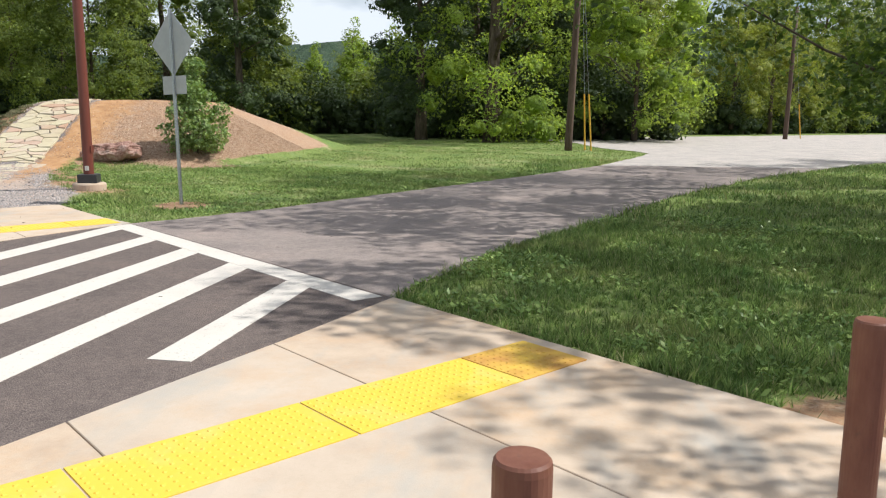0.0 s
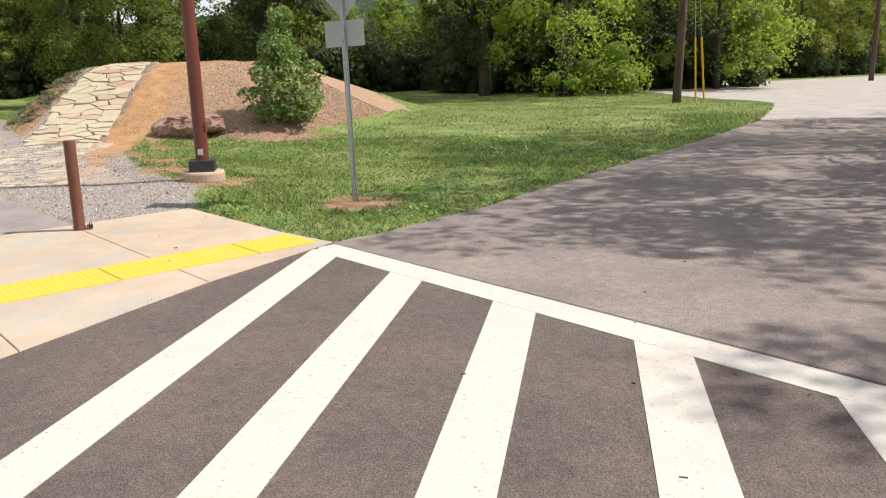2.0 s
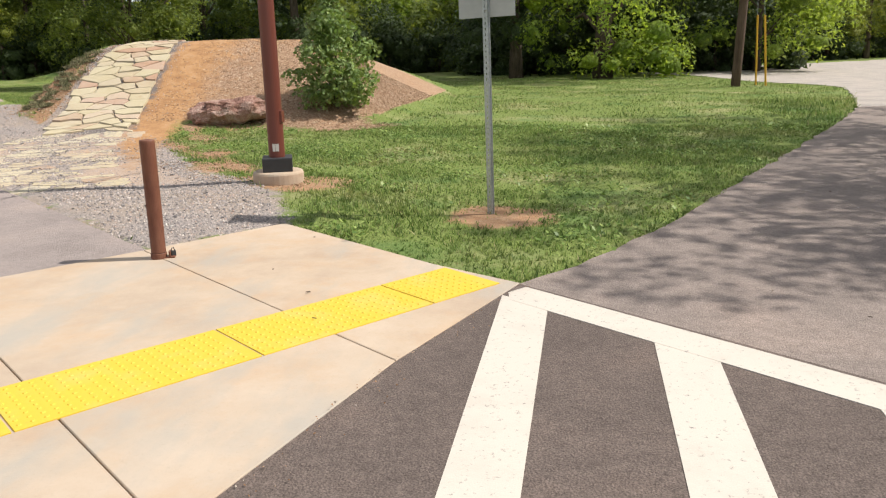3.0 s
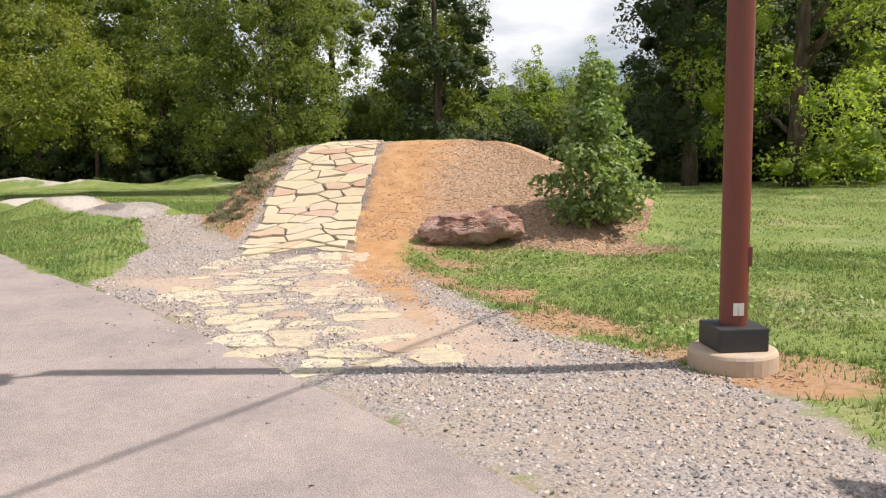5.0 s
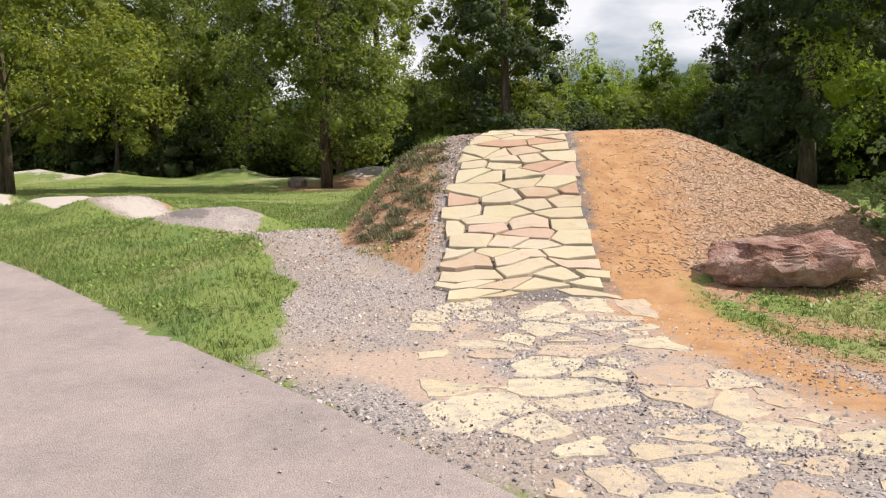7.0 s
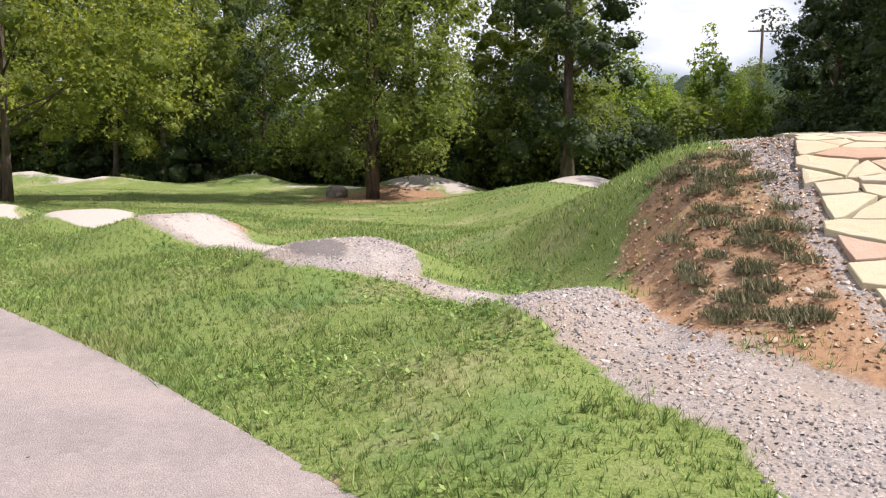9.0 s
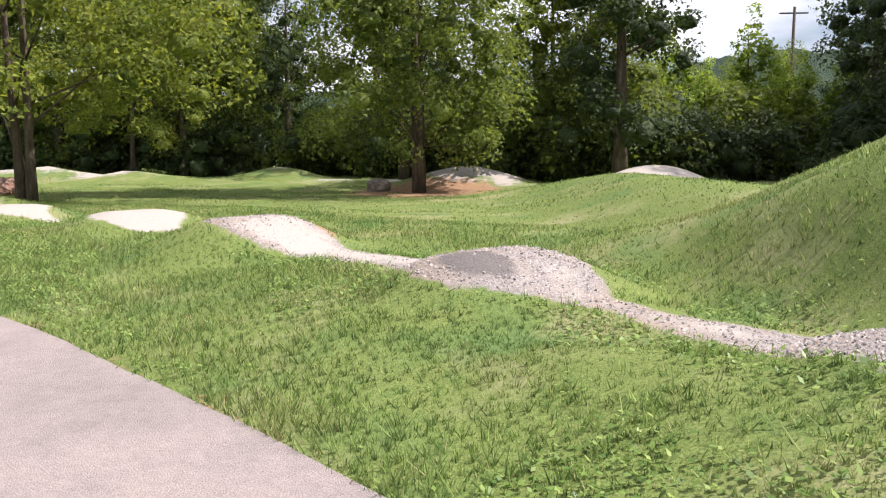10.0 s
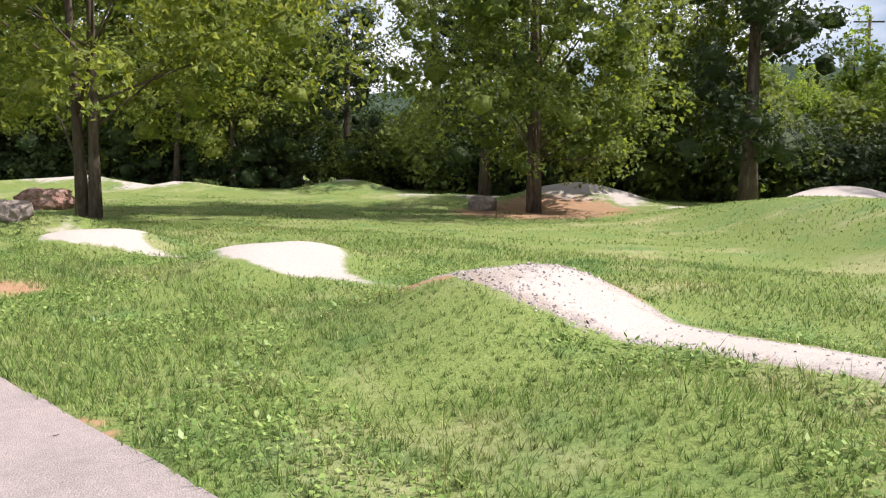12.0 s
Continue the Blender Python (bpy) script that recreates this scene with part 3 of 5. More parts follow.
def covers(x, y):
    """Weights 0 to 1 of what lies on the ground."""
    ramp_d, ramp_s = seg_dist(x, y, [RAMP_FOOT, RAMP_HEAD])
    w = {}
    yard = inside(x, y, GRAVEL_YARD).astype(float)
    edge = seg_dist(x, y, GRAVEL_YARD + GRAVEL_YARD[:1])[0]
    g = np.where(yard > 0, 0.5 + np.clip(edge / 0.8, 0, 0.5), 0.5 - np.clip(edge / 1.1, 0, 0.5))
    td, ts = seg_dist(x, y, TRACK)
    tw = np.interp(ts, [0, 1, 2, 3, 4, 4.5, 4.75, 5.1, 5.4, 5.75, 6, 7, 8, 8.6, 9, 9.6, 10, 10.4, 11, 11.6, 12, 12.5, 13, 13.5, 14], [0.75, 0.74, 0.66, 0.70, 0.80, 0.5, 0.3, 0.2, 0.26, 0.72, 0.98, 0.45, 0.36, 0.62, 0.8, 0.34, 0.1, 0.2, 0.95, 0.4, 0.12, 0.2, 0.9, 0.3, 0.5])
    tw = tw + 0.10 * wobble(x, y, 3.4, 7.0)
    bank = step(mound(x, y), 0.22, 0.55) * (x < -16.3)
    g = np.maximum(g, np.clip(0.5 + (tw - td) / 0.4, 0, 1) * (ts < 9.7)) * (1 - bank)
    g = np.maximum(g, np.clip(0.5 + (1.13 - ramp_d) / 0.22, 0, 1) * (y > 18.8))
    w["gravel"] = g
    middle = seg_dist(x, y, LINE)[0]
    w["dust"] = yard * np.clip(0.62 + 0.5 * wobble(x, y, 1.5, 4.4) + 0.35 * wobble(x, y, 3.7, 0.6) - 0.25 * step(middle, 0.9, 0.2), 0, 1) * step(edge, 0.0, 0.6) * step(y, 13.0, 14.6)
    gap = np.interp(ts, [0, 2, 4, 4.8, 5.4, 6, 7, 8, 8.6, 9, 9.7, 10.4, 11, 12, 13, 14], [0.15, 0.2, 0.25, 0.6, 0.55, 0.3, 0.6, 0.95, 0.75, 0.5, 0.5, 0.95, 1.15, 0.9, 1.1, 0.4])
    w["fines"] = np.clip(0.5 + (tw * 0.95 - td) / 0.5, 0, 1) * gap
    fd, fs = seg_dist(x, y, FAR_TRACK)
    w["fines"] = np.maximum(w["fines"], np.clip(0.5 + (0.95 - fd) / 0.7, 0, 1) * (0.75 + 0.3 * np.sin(fs * 9)))
    for hx_, hy_, r_ in ((-27.2, 46.2, 1.9), (-19.9, 40.0, 1.3), (-17.2, 35.5, 1.2)):
        w["fines"] = np.maximum(w["fines"], np.clip(1.5 - np.hypot(x - hx_, (y - hy_) * 1.5) / r_, 0, 0.95))
    dd, ds = seg_dist(x, y, DIRT_LINE)
    w["dirt"] = np.clip(0.5 + (np.interp(ds, [0, 2, 4, 6], [-0.1, 0.4, 0.6, 0.6]) - dd) / 0.8, 0, 1)
    face = (x > -15.2) & (mound(x, y) > np.interp(x, [-14.2, -13.2, -10, -8], [0.2, 0.3, 0.16, 0.08])) & (y < 32)
    w["dirt"] = np.where(face, np.maximum(w["dirt"], np.clip(0.95 - (x + 15.0) * 0.48, 0, 1)), w["dirt"])
    pit = np.hypot((x + 11.95) / 2.05, (y - 21.2) / 0.95)
    w["mulch"] = np.where(face, 0.95, np.clip(1.5 - pit, 0, 1))
    flank = np.clip((x + 19.1) / 0.9, 0, 1) * np.clip((-16.5 - x) / 0.4, 0, 1) * np.clip((24.6 - y) / 1.6, 0, 1) * step(mound(x, y), 0.04, 0.22)
    w["clay"] = 0.8 * flank
    for cx, cy, r in ((-6.5, 12.25, 0.62), (-9.1, 13.95, 0.75), (1.5, 4.15, 0.5), (-28.2, 43.2, 3.2), (-26.75, 26.3, 0.5), (-25.25, 26.75, 0.4), (-31.9, 26.4, 0.55)):
        w["clay"] = np.maximum(w["clay"], np.clip(1.35 - np.hypot(x - cx, y - cy) / r, 0, 0.8))
    worn = seg_dist(x, y, [(-10.2, 14.6), (-11.6, 16.0), (-12.6, 17.9), (-13.2, 19.6), (-12.9, 21.0)])[0]
    w["clay"] = np.maximum(w["clay"], np.clip(0.98 - worn / 1.5, 0, 0.74) * (0.65 + 0.75 * wobble(x, y, 3.1, 2.5) + 0.4 * wobble(x, y, 7.7, 1.5)))
    rim = seg_dist(x, y, PATH_RIGHT)[0]
    w["clay"] = np.maximum(w["clay"], np.clip(0.66 - rim / 0.5, 0, 1) * (0.6 + 0.6 * wobble(x, y, 2.2, 6.0)))
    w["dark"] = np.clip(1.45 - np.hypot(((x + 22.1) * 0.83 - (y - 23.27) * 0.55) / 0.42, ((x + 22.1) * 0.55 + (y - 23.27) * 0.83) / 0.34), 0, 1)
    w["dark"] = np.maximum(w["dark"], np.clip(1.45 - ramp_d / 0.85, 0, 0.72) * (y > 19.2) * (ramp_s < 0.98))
    return w


def bare(x, y):
    """Where no grass grows."""
    w = covers(x, y)
    return np.maximum.reduce([w["gravel"], w["fines"], np.clip(w["dirt"] + w["mulch"], 0, 1), w["clay"] * 0.75, inside(x, y, GRAVEL_YARD) * 0.95])


# ---------------------------------------------------------------- ground sheet
def spaced(fine_lo, fine_hi, fine, lo, hi):
    mid = np.arange(fine_lo, fine_hi, fine)
    out_hi = fine_hi + np.cumsum(np.geomspace(fine * 1.3, 60, 46))
    out_lo = fine_lo - np.cumsum(np.geomspace(fine * 1.3, 60, 46))
    return np.concatenate([out_lo[out_lo > lo][::-1], mid, out_hi[out_hi < hi]])


gx, gy = spaced(-37, 3, 0.16, -700, 700), spaced(9, 33, 0.16, -500, 900)
GX, GY = np.meshgrid(gx, gy)
GZ = terrain(GX, GY) - 0.05 * paved(GX, GY)
nx_, ny_ = len(gx), len(gy)
idx = np.arange(nx_ * ny_).reshape(ny_, nx_)
quads = np.stack([idx[:-1, :-1], idx[:-1, 1:], idx[1:, 1:], idx[1:, :-1]], -1).reshape(-1, 4)
me = mesh_from("ground", np.stack([GX, GY, GZ], -1).reshape(-1, 3), quads, M_GROUND, True)
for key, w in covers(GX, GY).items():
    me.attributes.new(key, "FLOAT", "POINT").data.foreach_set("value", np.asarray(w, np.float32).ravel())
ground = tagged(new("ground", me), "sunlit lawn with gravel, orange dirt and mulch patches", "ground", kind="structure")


def sheet(name, outline, z, depth, material, label, category):
    """A flat slab of any outline."""
    bm = bmesh.new()
    if area(outline) < 0:
        outline = outline[::-1]
    top = bm.faces.new([bm.verts.new((x, y, z)) for x, y in outline])
    side = [(v.co.x, v.co.y) for v in top.verts]
    low = [bm.verts.new((x, y, z - depth)) for x, y in side]
    tv = list(top.verts)
    for i in range(len(tv)):
        j = (i + 1) % len(tv)
        bm.faces.new((tv[j], tv[i], low[i], low[j]))
    bmesh.ops.triangulate(bm, faces=[top])
    return tagged(new(name, bm_mesh(name, bm, material)), label, category, kind="structure")


# the sun-toned pale stretch starts at this line, past the tree shade
SPLIT_L, SPLIT_R = (0.85, 25.2), (7.8, 26.0)
right_near, right_far = LAWN_EDGE_RIGHT[:6] + [SPLIT_R], [SPLIT_R] + LAWN_EDGE_RIGHT[6:]
left_near, left_far = LAWN_EDGE_LEFT[:7] + [SPLIT_L], [SPLIT_L] + LAWN_EDGE_LEFT[8:]
road = sheet("road", rough_line(NEAR_KERB, 0.5, 0.0, 1) + rough_line(FAR_KERB[::-1], 0.5, 0.0, 5), 0.004, 0.12, M_ROAD, "dark grey asphalt road under the crossing", "road")
sheet("road", rough_line(right_near, 0.3, 0.05, 2) + rough_line(left_near[::-1], 0.3, 0.05, 4), 0.004, 0.12, M_OLDROAD, "worn greyish asphalt road with dappled tree shade", "road")
sheet("parking_lot", rough_line(right_far, 0.6, 0.06, 8) + [(70.0, 103.0)] + rough_line(ROAD_FAR[::-1], 1.5, 0.2, 3)[:-1] + rough_line(left_far[::-1], 0.4, 0.06, 9), 0.004, 0.12, M_LOT, "pale asphalt lot past the road, full sun put into its tone", "parking lot")
path = sheet("pavement", rough_line(PATH_RIGHT, 0.35, 0.014, 6)[:-1] + rough_line([PATH_RIGHT[-1]] + PATH_LEFT[::-1], 0.4, 0.02, 7), 0.006, 0.1, M_PATH, "smooth greyish pink asphalt footpath", "path")
sheet("pavement", NEAR_PATH, 0.006, 0.1, M_PATH, "smooth asphalt footpath before the crossing", "path")

# ---------------------------------------------------------------- crossing paint


def marking(name, poly, top=0.0085):
    bm = bmesh.new()
    if area(poly) < 0:
        poly = poly[::-1]
    lo = [bm.verts.new((x, y, 0.003)) for x, y in poly]
    hi = [bm.verts.new((x, y, top)) for x, y in poly]
    bm.faces.new(hi)
    for i in range(len(poly)):
        j = (i + 1) % len(poly)
        bm.faces.new((lo[i], lo[j], hi[j], hi[i]))
    return part(name, bm, M_PAINT, road, "worn white crossing paint")


BAR_A, BAR_B = (-1.63, 6.45), (-6.12, 9.97)
marking("crosswalk_bar", [BAR_A, BAR_B, (BAR_B[0] - 0.11, BAR_B[1] - 0.13), (BAR_B[0] - 0.09, BAR_B[1] - 0.28), (BAR_A[0] - 0.2, BAR_A[1] - 0.21)])
for i in range(5):
    x0 = -6.265 + 0.9 * i
    y1 = 9.80 - (x0 + 6.265) * 0.79
    y1r = y1 - 0.305 * 0.72
    low = max(y1 - 5.0, 4.45 if i == 4 else -9)
    lean = -0.03 * (y1 - low) / 3
    marking("crosswalk_stripe", [(x0, y1 - 0.02), (x0 + lean, low), (x0 + 0.305 + lean, low), (x0 + 0.305, y1r)], 0.0075)

# ---------------------------------------------------------------- concrete landings in separate panels


def landing(name, outline, anchor, label):
    """A concrete landing cut into panels along the crossing's direction."""
    thing = tagged(new(name), label, "pavement", kind="structure")
    if area(outline) < 0:
        outline = outline[::-1]
    for k in range(-5, 5):
        p = list(outline)
        a0 = (anchor[0] + ALONG[0] * 1.5 * k, anchor[1] + ALONG[1] * 1.5 * k)
        a1 = (a0[0] + ALONG[0] * 1.5, a0[1] + ALONG[1] * 1.5)
        p = clip(p, a1[0] - 0.004 * ALONG[0], a1[1] - 0.004 * ALONG[1], ALONG[0], ALONG[1])
        p = clip(p, a0[0] + 0.004 * ALONG[0], a0[1] + 0.004 * ALONG[1], -ALONG[0], -ALONG[1]) if len(p) > 2 else []
        if len(p) < 3 or abs(area(p)) < 0.05:
            continue
        bm = bmesh.new()
        hi = [bm.verts.new((x, y, 0.012)) for x, y in p]
        lo = [bm.verts.new((x, y, -0.10)) for x, y in p]
        bm.faces.new(hi)
        for i in range(len(p)):
            j = (i + 1) % len(p)
            bm.faces.new((lo[i], lo[j], hi[j], hi[i]))
        bmesh.ops.remove_doubles(bm, verts=bm.verts, dist=0.002)
        top_edges = [e for e in bm.edges if all(v.co.z > 0 for v in e.verts)]
        bmesh.ops.bevel(bm, geom=top_edges, offset=0.004, segments=1, affect="EDGES")
        part("panel", bm, M_CONCRETE, thing)
    return thing


far_landing = landing("landing_far", FAR_SLAB, (-8.93, 10.36), "pale tan concrete landing at the crossing")
near_landing = landing("landing_near", NEAR_SLAB, (-2.033, 4.925), "pale concrete landing with tree shade")


def tactile_panel(length):
    """A yellow panel with truncated domes; its corner at the origin, running along x, deep along y."""
    bm = bmesh.new()
    box(bm, (length - 0.012, 0.56, 0.012), (length / 2, 0.28, 0.0), bevel=0.003)
    step_ = 0.058
    for i in range(int((length - 0.03) / step_)):
        for j in range(9):
            cx, cy = 0.035 + i * step_, 0.048 + j * step_
            ring = [[bm.verts.new((cx + r * math.cos(a), cy + r * math.sin(a), z)) for a in (math.pi * k / 3 for k in range(6))] for r, z in ((0.0135, 0.006), (0.0075, 0.0115))]
            for k in range(6):
                bm.faces.new((ring[0][k], ring[0][(k + 1) % 6], ring[1][(k + 1) % 6], ring[1][k]))
            bm.faces.new(ring[1])
    return bm_mesh("tactile_panel", bm, M_TACTILE)


LONG, SHORT = tactile_panel(1.22), tactile_panel(0.61)
OLD = SHORT.copy()
OLD.materials[0] = M_TACTILE_OLD
TURN_ALONG = math.degrees(math.atan2(ALONG[1], ALONG[0]))


def tactile_strip(corner, label, last):
    """Panels laid end to end backwards from the strip's lawn end."""
    thing = tagged(new("tactile_paving"), label, "tactile paving", kind="structure")
    thing.matrix_world = pose(*corner, 0.013, 0, 0, TURN_ALONG)
    x = 0.0
    for k in range(5):
        me = last if k == 0 else LONG
        x -= 0.61 if k == 0 else 1.22
        ob = part("tactile_panel", me, None, thing, "orange stained tactile panel" if me is OLD else "")
        ob.location = (x, 0, 0)


# each strip's corner lies at its lawn end, on the side towards the walker
tactile_strip((0.115, 4.965), "yellow domed tactile strip, stained at one end", OLD)
tactile_strip((-6.30, 10.02), "bright yellow domed tactile strip on concrete", SHORT)

# ---------------------------------------------------------------- bollards


def bollard(lean):
    """A rusty steel post on a fold-down base with a padlock."""
    thing = tagged(new("bollard"), "rusty brown steel bollard on a fold-down base", "bollard", "bollards at the crossing")
    bm = bmesh.new()
    lathe(bm, [(0.057, 0.05), (0.058, 0.92), (0.056, 0.934), (0.051, 0.94), (0.0, 0.941)], 28)
    part("post", bm, M_RUST, thing, smooth=False)
    bm = bmesh.new()
    lathe(bm, [(0.062, 0.0), (0.062, 0.04), (0.059, 0.046), (0.050, 0.046)], 24)
    part("collar", bm, M_RUST, thing)
    bm = bmesh.new()
    box(bm, (0.10, 0.07, 0.012), (0.075, 0, 0.006), bevel=0.002)
    box(bm, (0.014, 0.06, 0.05), (0.085, 0, 0.03), bevel=0.003)
    part("hinge", bm, M_RUST, thing)
    bm = bmesh.new()
    box(bm, (0.04, 0.022, 0.045), (0.108, 0.018, 0.028), Matrix.Rotation(0.5, 4, "Z"), bevel=0.005)
    tube(bm, [(0.095, 0.018, 0.048), (0.098, 0.018, 0.07), (0.112, 0.018, 0.074), (0.120, 0.018, 0.05)], [0.004] * 4, 6)
    part("padlock", bm, M_BLACK, thing)
    return thing


first = bollard(0)
first.matrix_world = pose(-9.07, 10.46, 0.012, 0, 0.5, 20)
for x, y, rz, ry in ((-9.90, 9.19, 35, -0.8), (-0.10, 1.38, 200, 0), (0.95, 2.61, 215, 0.8)):
    copy_thing(first, pose(x, y, 0.012, 0, ry, rz))

# ---------------------------------------------------------------- red lamp post


def lamp_post():
    thing = tagged(new("lamp_post"), "tall dark red lamp post on a concrete footing", "lamp post")
    bm = bmesh.new()
    lathe(bm, [(0.31, -0.2), (0.31, 0.13), (0.30, 0.15), (0.285, 0.16)], 32)
    part("footing", bm, M_CONCRETE, thing, "round concrete footing")
    bm = bmesh.new()
    box(bm, (0.36, 0.36, 0.17), (0, 0, 0.245), Matrix.Rotation(0.35, 4, "Z"), bevel=0.012)
    part("base_cover", bm, M_BLACK, thing, "black square base cover")
    bm = bmesh.new()
    lathe(bm, [(0.098, 0.32), (0.094, 2.2), (0.085, 6.4), (0.08, 6.45), (0.0, 6.47)], 28)
    part("pole", bm, M_REDPOLE, thing)
    bm = bmesh.new()
    box(bm, (0.006, 0.075, 0.09), (0.0945 * math.cos(-1.3), 0.0945 * math.sin(-1.3), 0.45), Matrix.Rotation(-1.3, 4, "Z"), bevel=0.001)
    part("tag", bm, M_TAG, thing, "small white tag")
    bm = bmesh.new()
    box(bm, (0.03, 0.09, 0.14), (0.098, 0, 0.82), bevel=0.006)
    part("handhole_cover", bm, M_REDPOLE, thing)
    bm = bmesh.new()
    tube(bm, [(0, 0, 6.3), (-0.14, -0.12, 6.38), (-0.28, -0.25, 6.4)], [0.035, 0.03, 0.03], 10)
    part("arm", bm, M_REDPOLE, thing)
    bm = bmesh.new()
    box(bm, (0.75, 0.34, 0.10), (-0.5, -0.45, 6.4), Matrix.Rotation(0.73, 4, "Z"), bevel=0.03)
    part("lamp_head", bm, M_BLACK, thing, "flat dark lamp head")
    return thing


lamp_post().matrix_world = pose(-9.44, 14.05, 0.0, 0, 0, 0)

# ---------------------------------------------------------------- road sign seen from behind


def road_sign():
    thing = tagged(new("road_sign"), "grey back of a diamond road sign on a steel post", "road sign")
    bm = bmesh.new()
    for z in np.arange(0.0, 3.22, 0.0254 * 2):   # hat channel with a row of holes
        h = 0.0508
        for sx in (-1, 1):
            box(bm, (0.019, 0.004, h), (sx * 0.0145, 0, z + h / 2))
            box(bm, (0.004, 0.022, h), (sx * 0.024, 0.011, z + h / 2))
            box(bm, (0.014, 0.004, h), (sx * 0.032, 0.021, z + h / 2))
        box(bm, (0.012, 0.004, h * 0.55), (0, 0, z + h * 0.27))
    part("post", bm, M_GALV, thing, "perforated galvanized channel post")
    bm = bmesh.new()
    box(bm, (0.76, 0.004, 0.76), (0, 0.028, 2.70), Matrix.Rotation(math.pi / 4, 4, "Y"), bevel=0.0015)
    part("diamond_plate", bm, M_SIGN, thing)
    bm = bmesh.new()
    box(bm, (0.60, 0.004, 0.30), (0, 0.028, 2.02), bevel=0.0015)
    part("plaque", bm, M_SIGN, thing)
    for z in (2.42, 2.98, 1.93, 2.11):
        bm = bmesh.new()
        lathe(bm, [(0.011, 0.0), (0.011, 0.008), (0.006, 0.010), (0.006, 0.016)], 6)
        bmesh.ops.rotate(bm, verts=bm.verts, matrix=Matrix.Rotation(radians(90), 3, "X"))
        bmesh.ops.translate(bm, verts=bm.verts, vec=(0, -0.003, z))
        part("bolt", bm, M_GALV, thing)
    return thing


road_sign().matrix_world = pose(-6.62, 12.35, -0.02, 0, -1.2, -24)

# ---------------------------------------------------------------- wooden poles


def utility_pole(height, guards, arm):
    thing = tagged(new("utility_pole"), "weathered brown wooden utility pole", "utility pole")
    bm = bmesh.new()
    lathe(bm, [(0.165, -0.3), (0.16, 0.6), (0.14, height * 0.5), (0.115, height), (0.0, height + 0.02)], 18)
    part("pole", bm, M_WOOD, thing, smooth=True)
    if arm:
        bm = bmesh.new()
        box(bm, (2.4, 0.10, 0.12), (0, 0.16, height - 0.5), bevel=0.01)
        part("crossarm", bm, M_WOOD, thing)
    for gx_, gy_ in guards:
        bm = bmesh.new()
        top = Vector((0.05, 0.02, height * 0.86))
        foot = Vector((gx_, gy_, 0.0))
        d = (top - foot)
        tube(bm, [foot, foot + d], [0.008, 0.008], 5)
        part("guy_wire", bm, M_GALV, thing)
        bm = bmesh.new()
        tube(bm, [foot + d * 0.01, foot + d * (2.45 / d.z)], [0.035, 0.035], 8)
        part("wire_guard", bm, M_GUARD, thing, "yellow plastic guy guard")
    return thing


utility_pole(10.0, [(0.72, 0.15), (0.98, -0.2)], True).matrix_world = pose(-0.26, 34.4, 0, 0, 1.6, 0)
utility_pole(9.0, [(1.1, 0.3)], False).matrix_world = pose(14.6, 58.5, 0, 0, 0.5, 0)
tagged(utility_pole(13.5, [], True), "distant grey utility pole with a crossarm").matrix_world = pose(-8.7, 90, 0, 0, 0, 10)

bm = bmesh.new()
cable = [(-0.1 + s * -22.0, 34.4 + s * -66.0, 8.6 - 5.0 * s * (1 - s) * 1.3) for s in (i / 14 for i in range(15))]
tube(bm, cable, [0.022] * 15, 6)
tagged(new("overhead_cable", bm_mesh("overhead_cable", bm, M_BLACK)), "black overhead cable hung from the wooden pole", "cable")

# ---------------------------------------------------------------- boulders


def boulder(name, size, seed, material, label, wedge=0.0):
    bm = bmesh.new()
    bmesh.ops.create_icosphere(bm, subdivisions=5, radius=1.0)
    off = Vector((seed * 7.3, seed * 3.1, seed))
    for v in bm.verts:
        p = v.co.copy()
        p = Vector([math.copysign(abs(c) ** 0.7, c) for c in p])
        q = Vector((p.x * size[0], p.y * size[1], p.z * size[2])) * 1.5 + off
        n = noise.fractal(q, 0.9, 2.1, 5)
        r = noise.voronoi(q * 1.3)[0][0]
        e = noise.voronoi(q * 3.4)[0]
        p *= 1.0 + 0.18 * n + 0.30 * (r - 0.4) + 0.07 * min(0.5, e[1] - e[0])
        x, y, z = p
        z = z * (1 + wedge * x) if z > 0 else z * 0.9 * (1 - 0.25 * max(0, -x))
        y *= 1 - 0.35 * max(0, x) * abs(wedge)
        v.co = (x * size[0] / 2, y * size[1] / 2, z * size[2] / 2 + 0.02 * x * x)
    return tagged(new(name, bm_mesh(name, bm, material, False)), label, "boulder")


boulder("boulder", (1.46, 0.80, 0.54), 3, M_BOULDER, "long rough red-brown boulder on mulch", -0.22).matrix_world = pose(-12.93, 20.45, float(terrain(-12.93, 20.3)) + 0.20, 2, -7, 6)
for x, y, s, k, mat, words in ((-42.2, 38.6, 0.95, 5, M_BOULDER, "flat reddish brown boulder on the far lawn"), (-30.1, 43.6, 0.6, 8, M_BOULDER_GREY, "weathered grey-brown boulder beside a tree foot"), (-36.6, 31.4, 0.5, 9, M_BOULDER_GREY, "weathered grey-brown boulder beside the track")):
    boulder("boulder", (1.7 * s * 0.9, 1.1 * s, (0.75 if k == 5 else 0.95) * s), k, mat, words).matrix_world = pose(x, y, float(terrain(x, y)) + 0.22 * s, 0, 0, k * 40)

# ---------------------------------------------------------------- trees


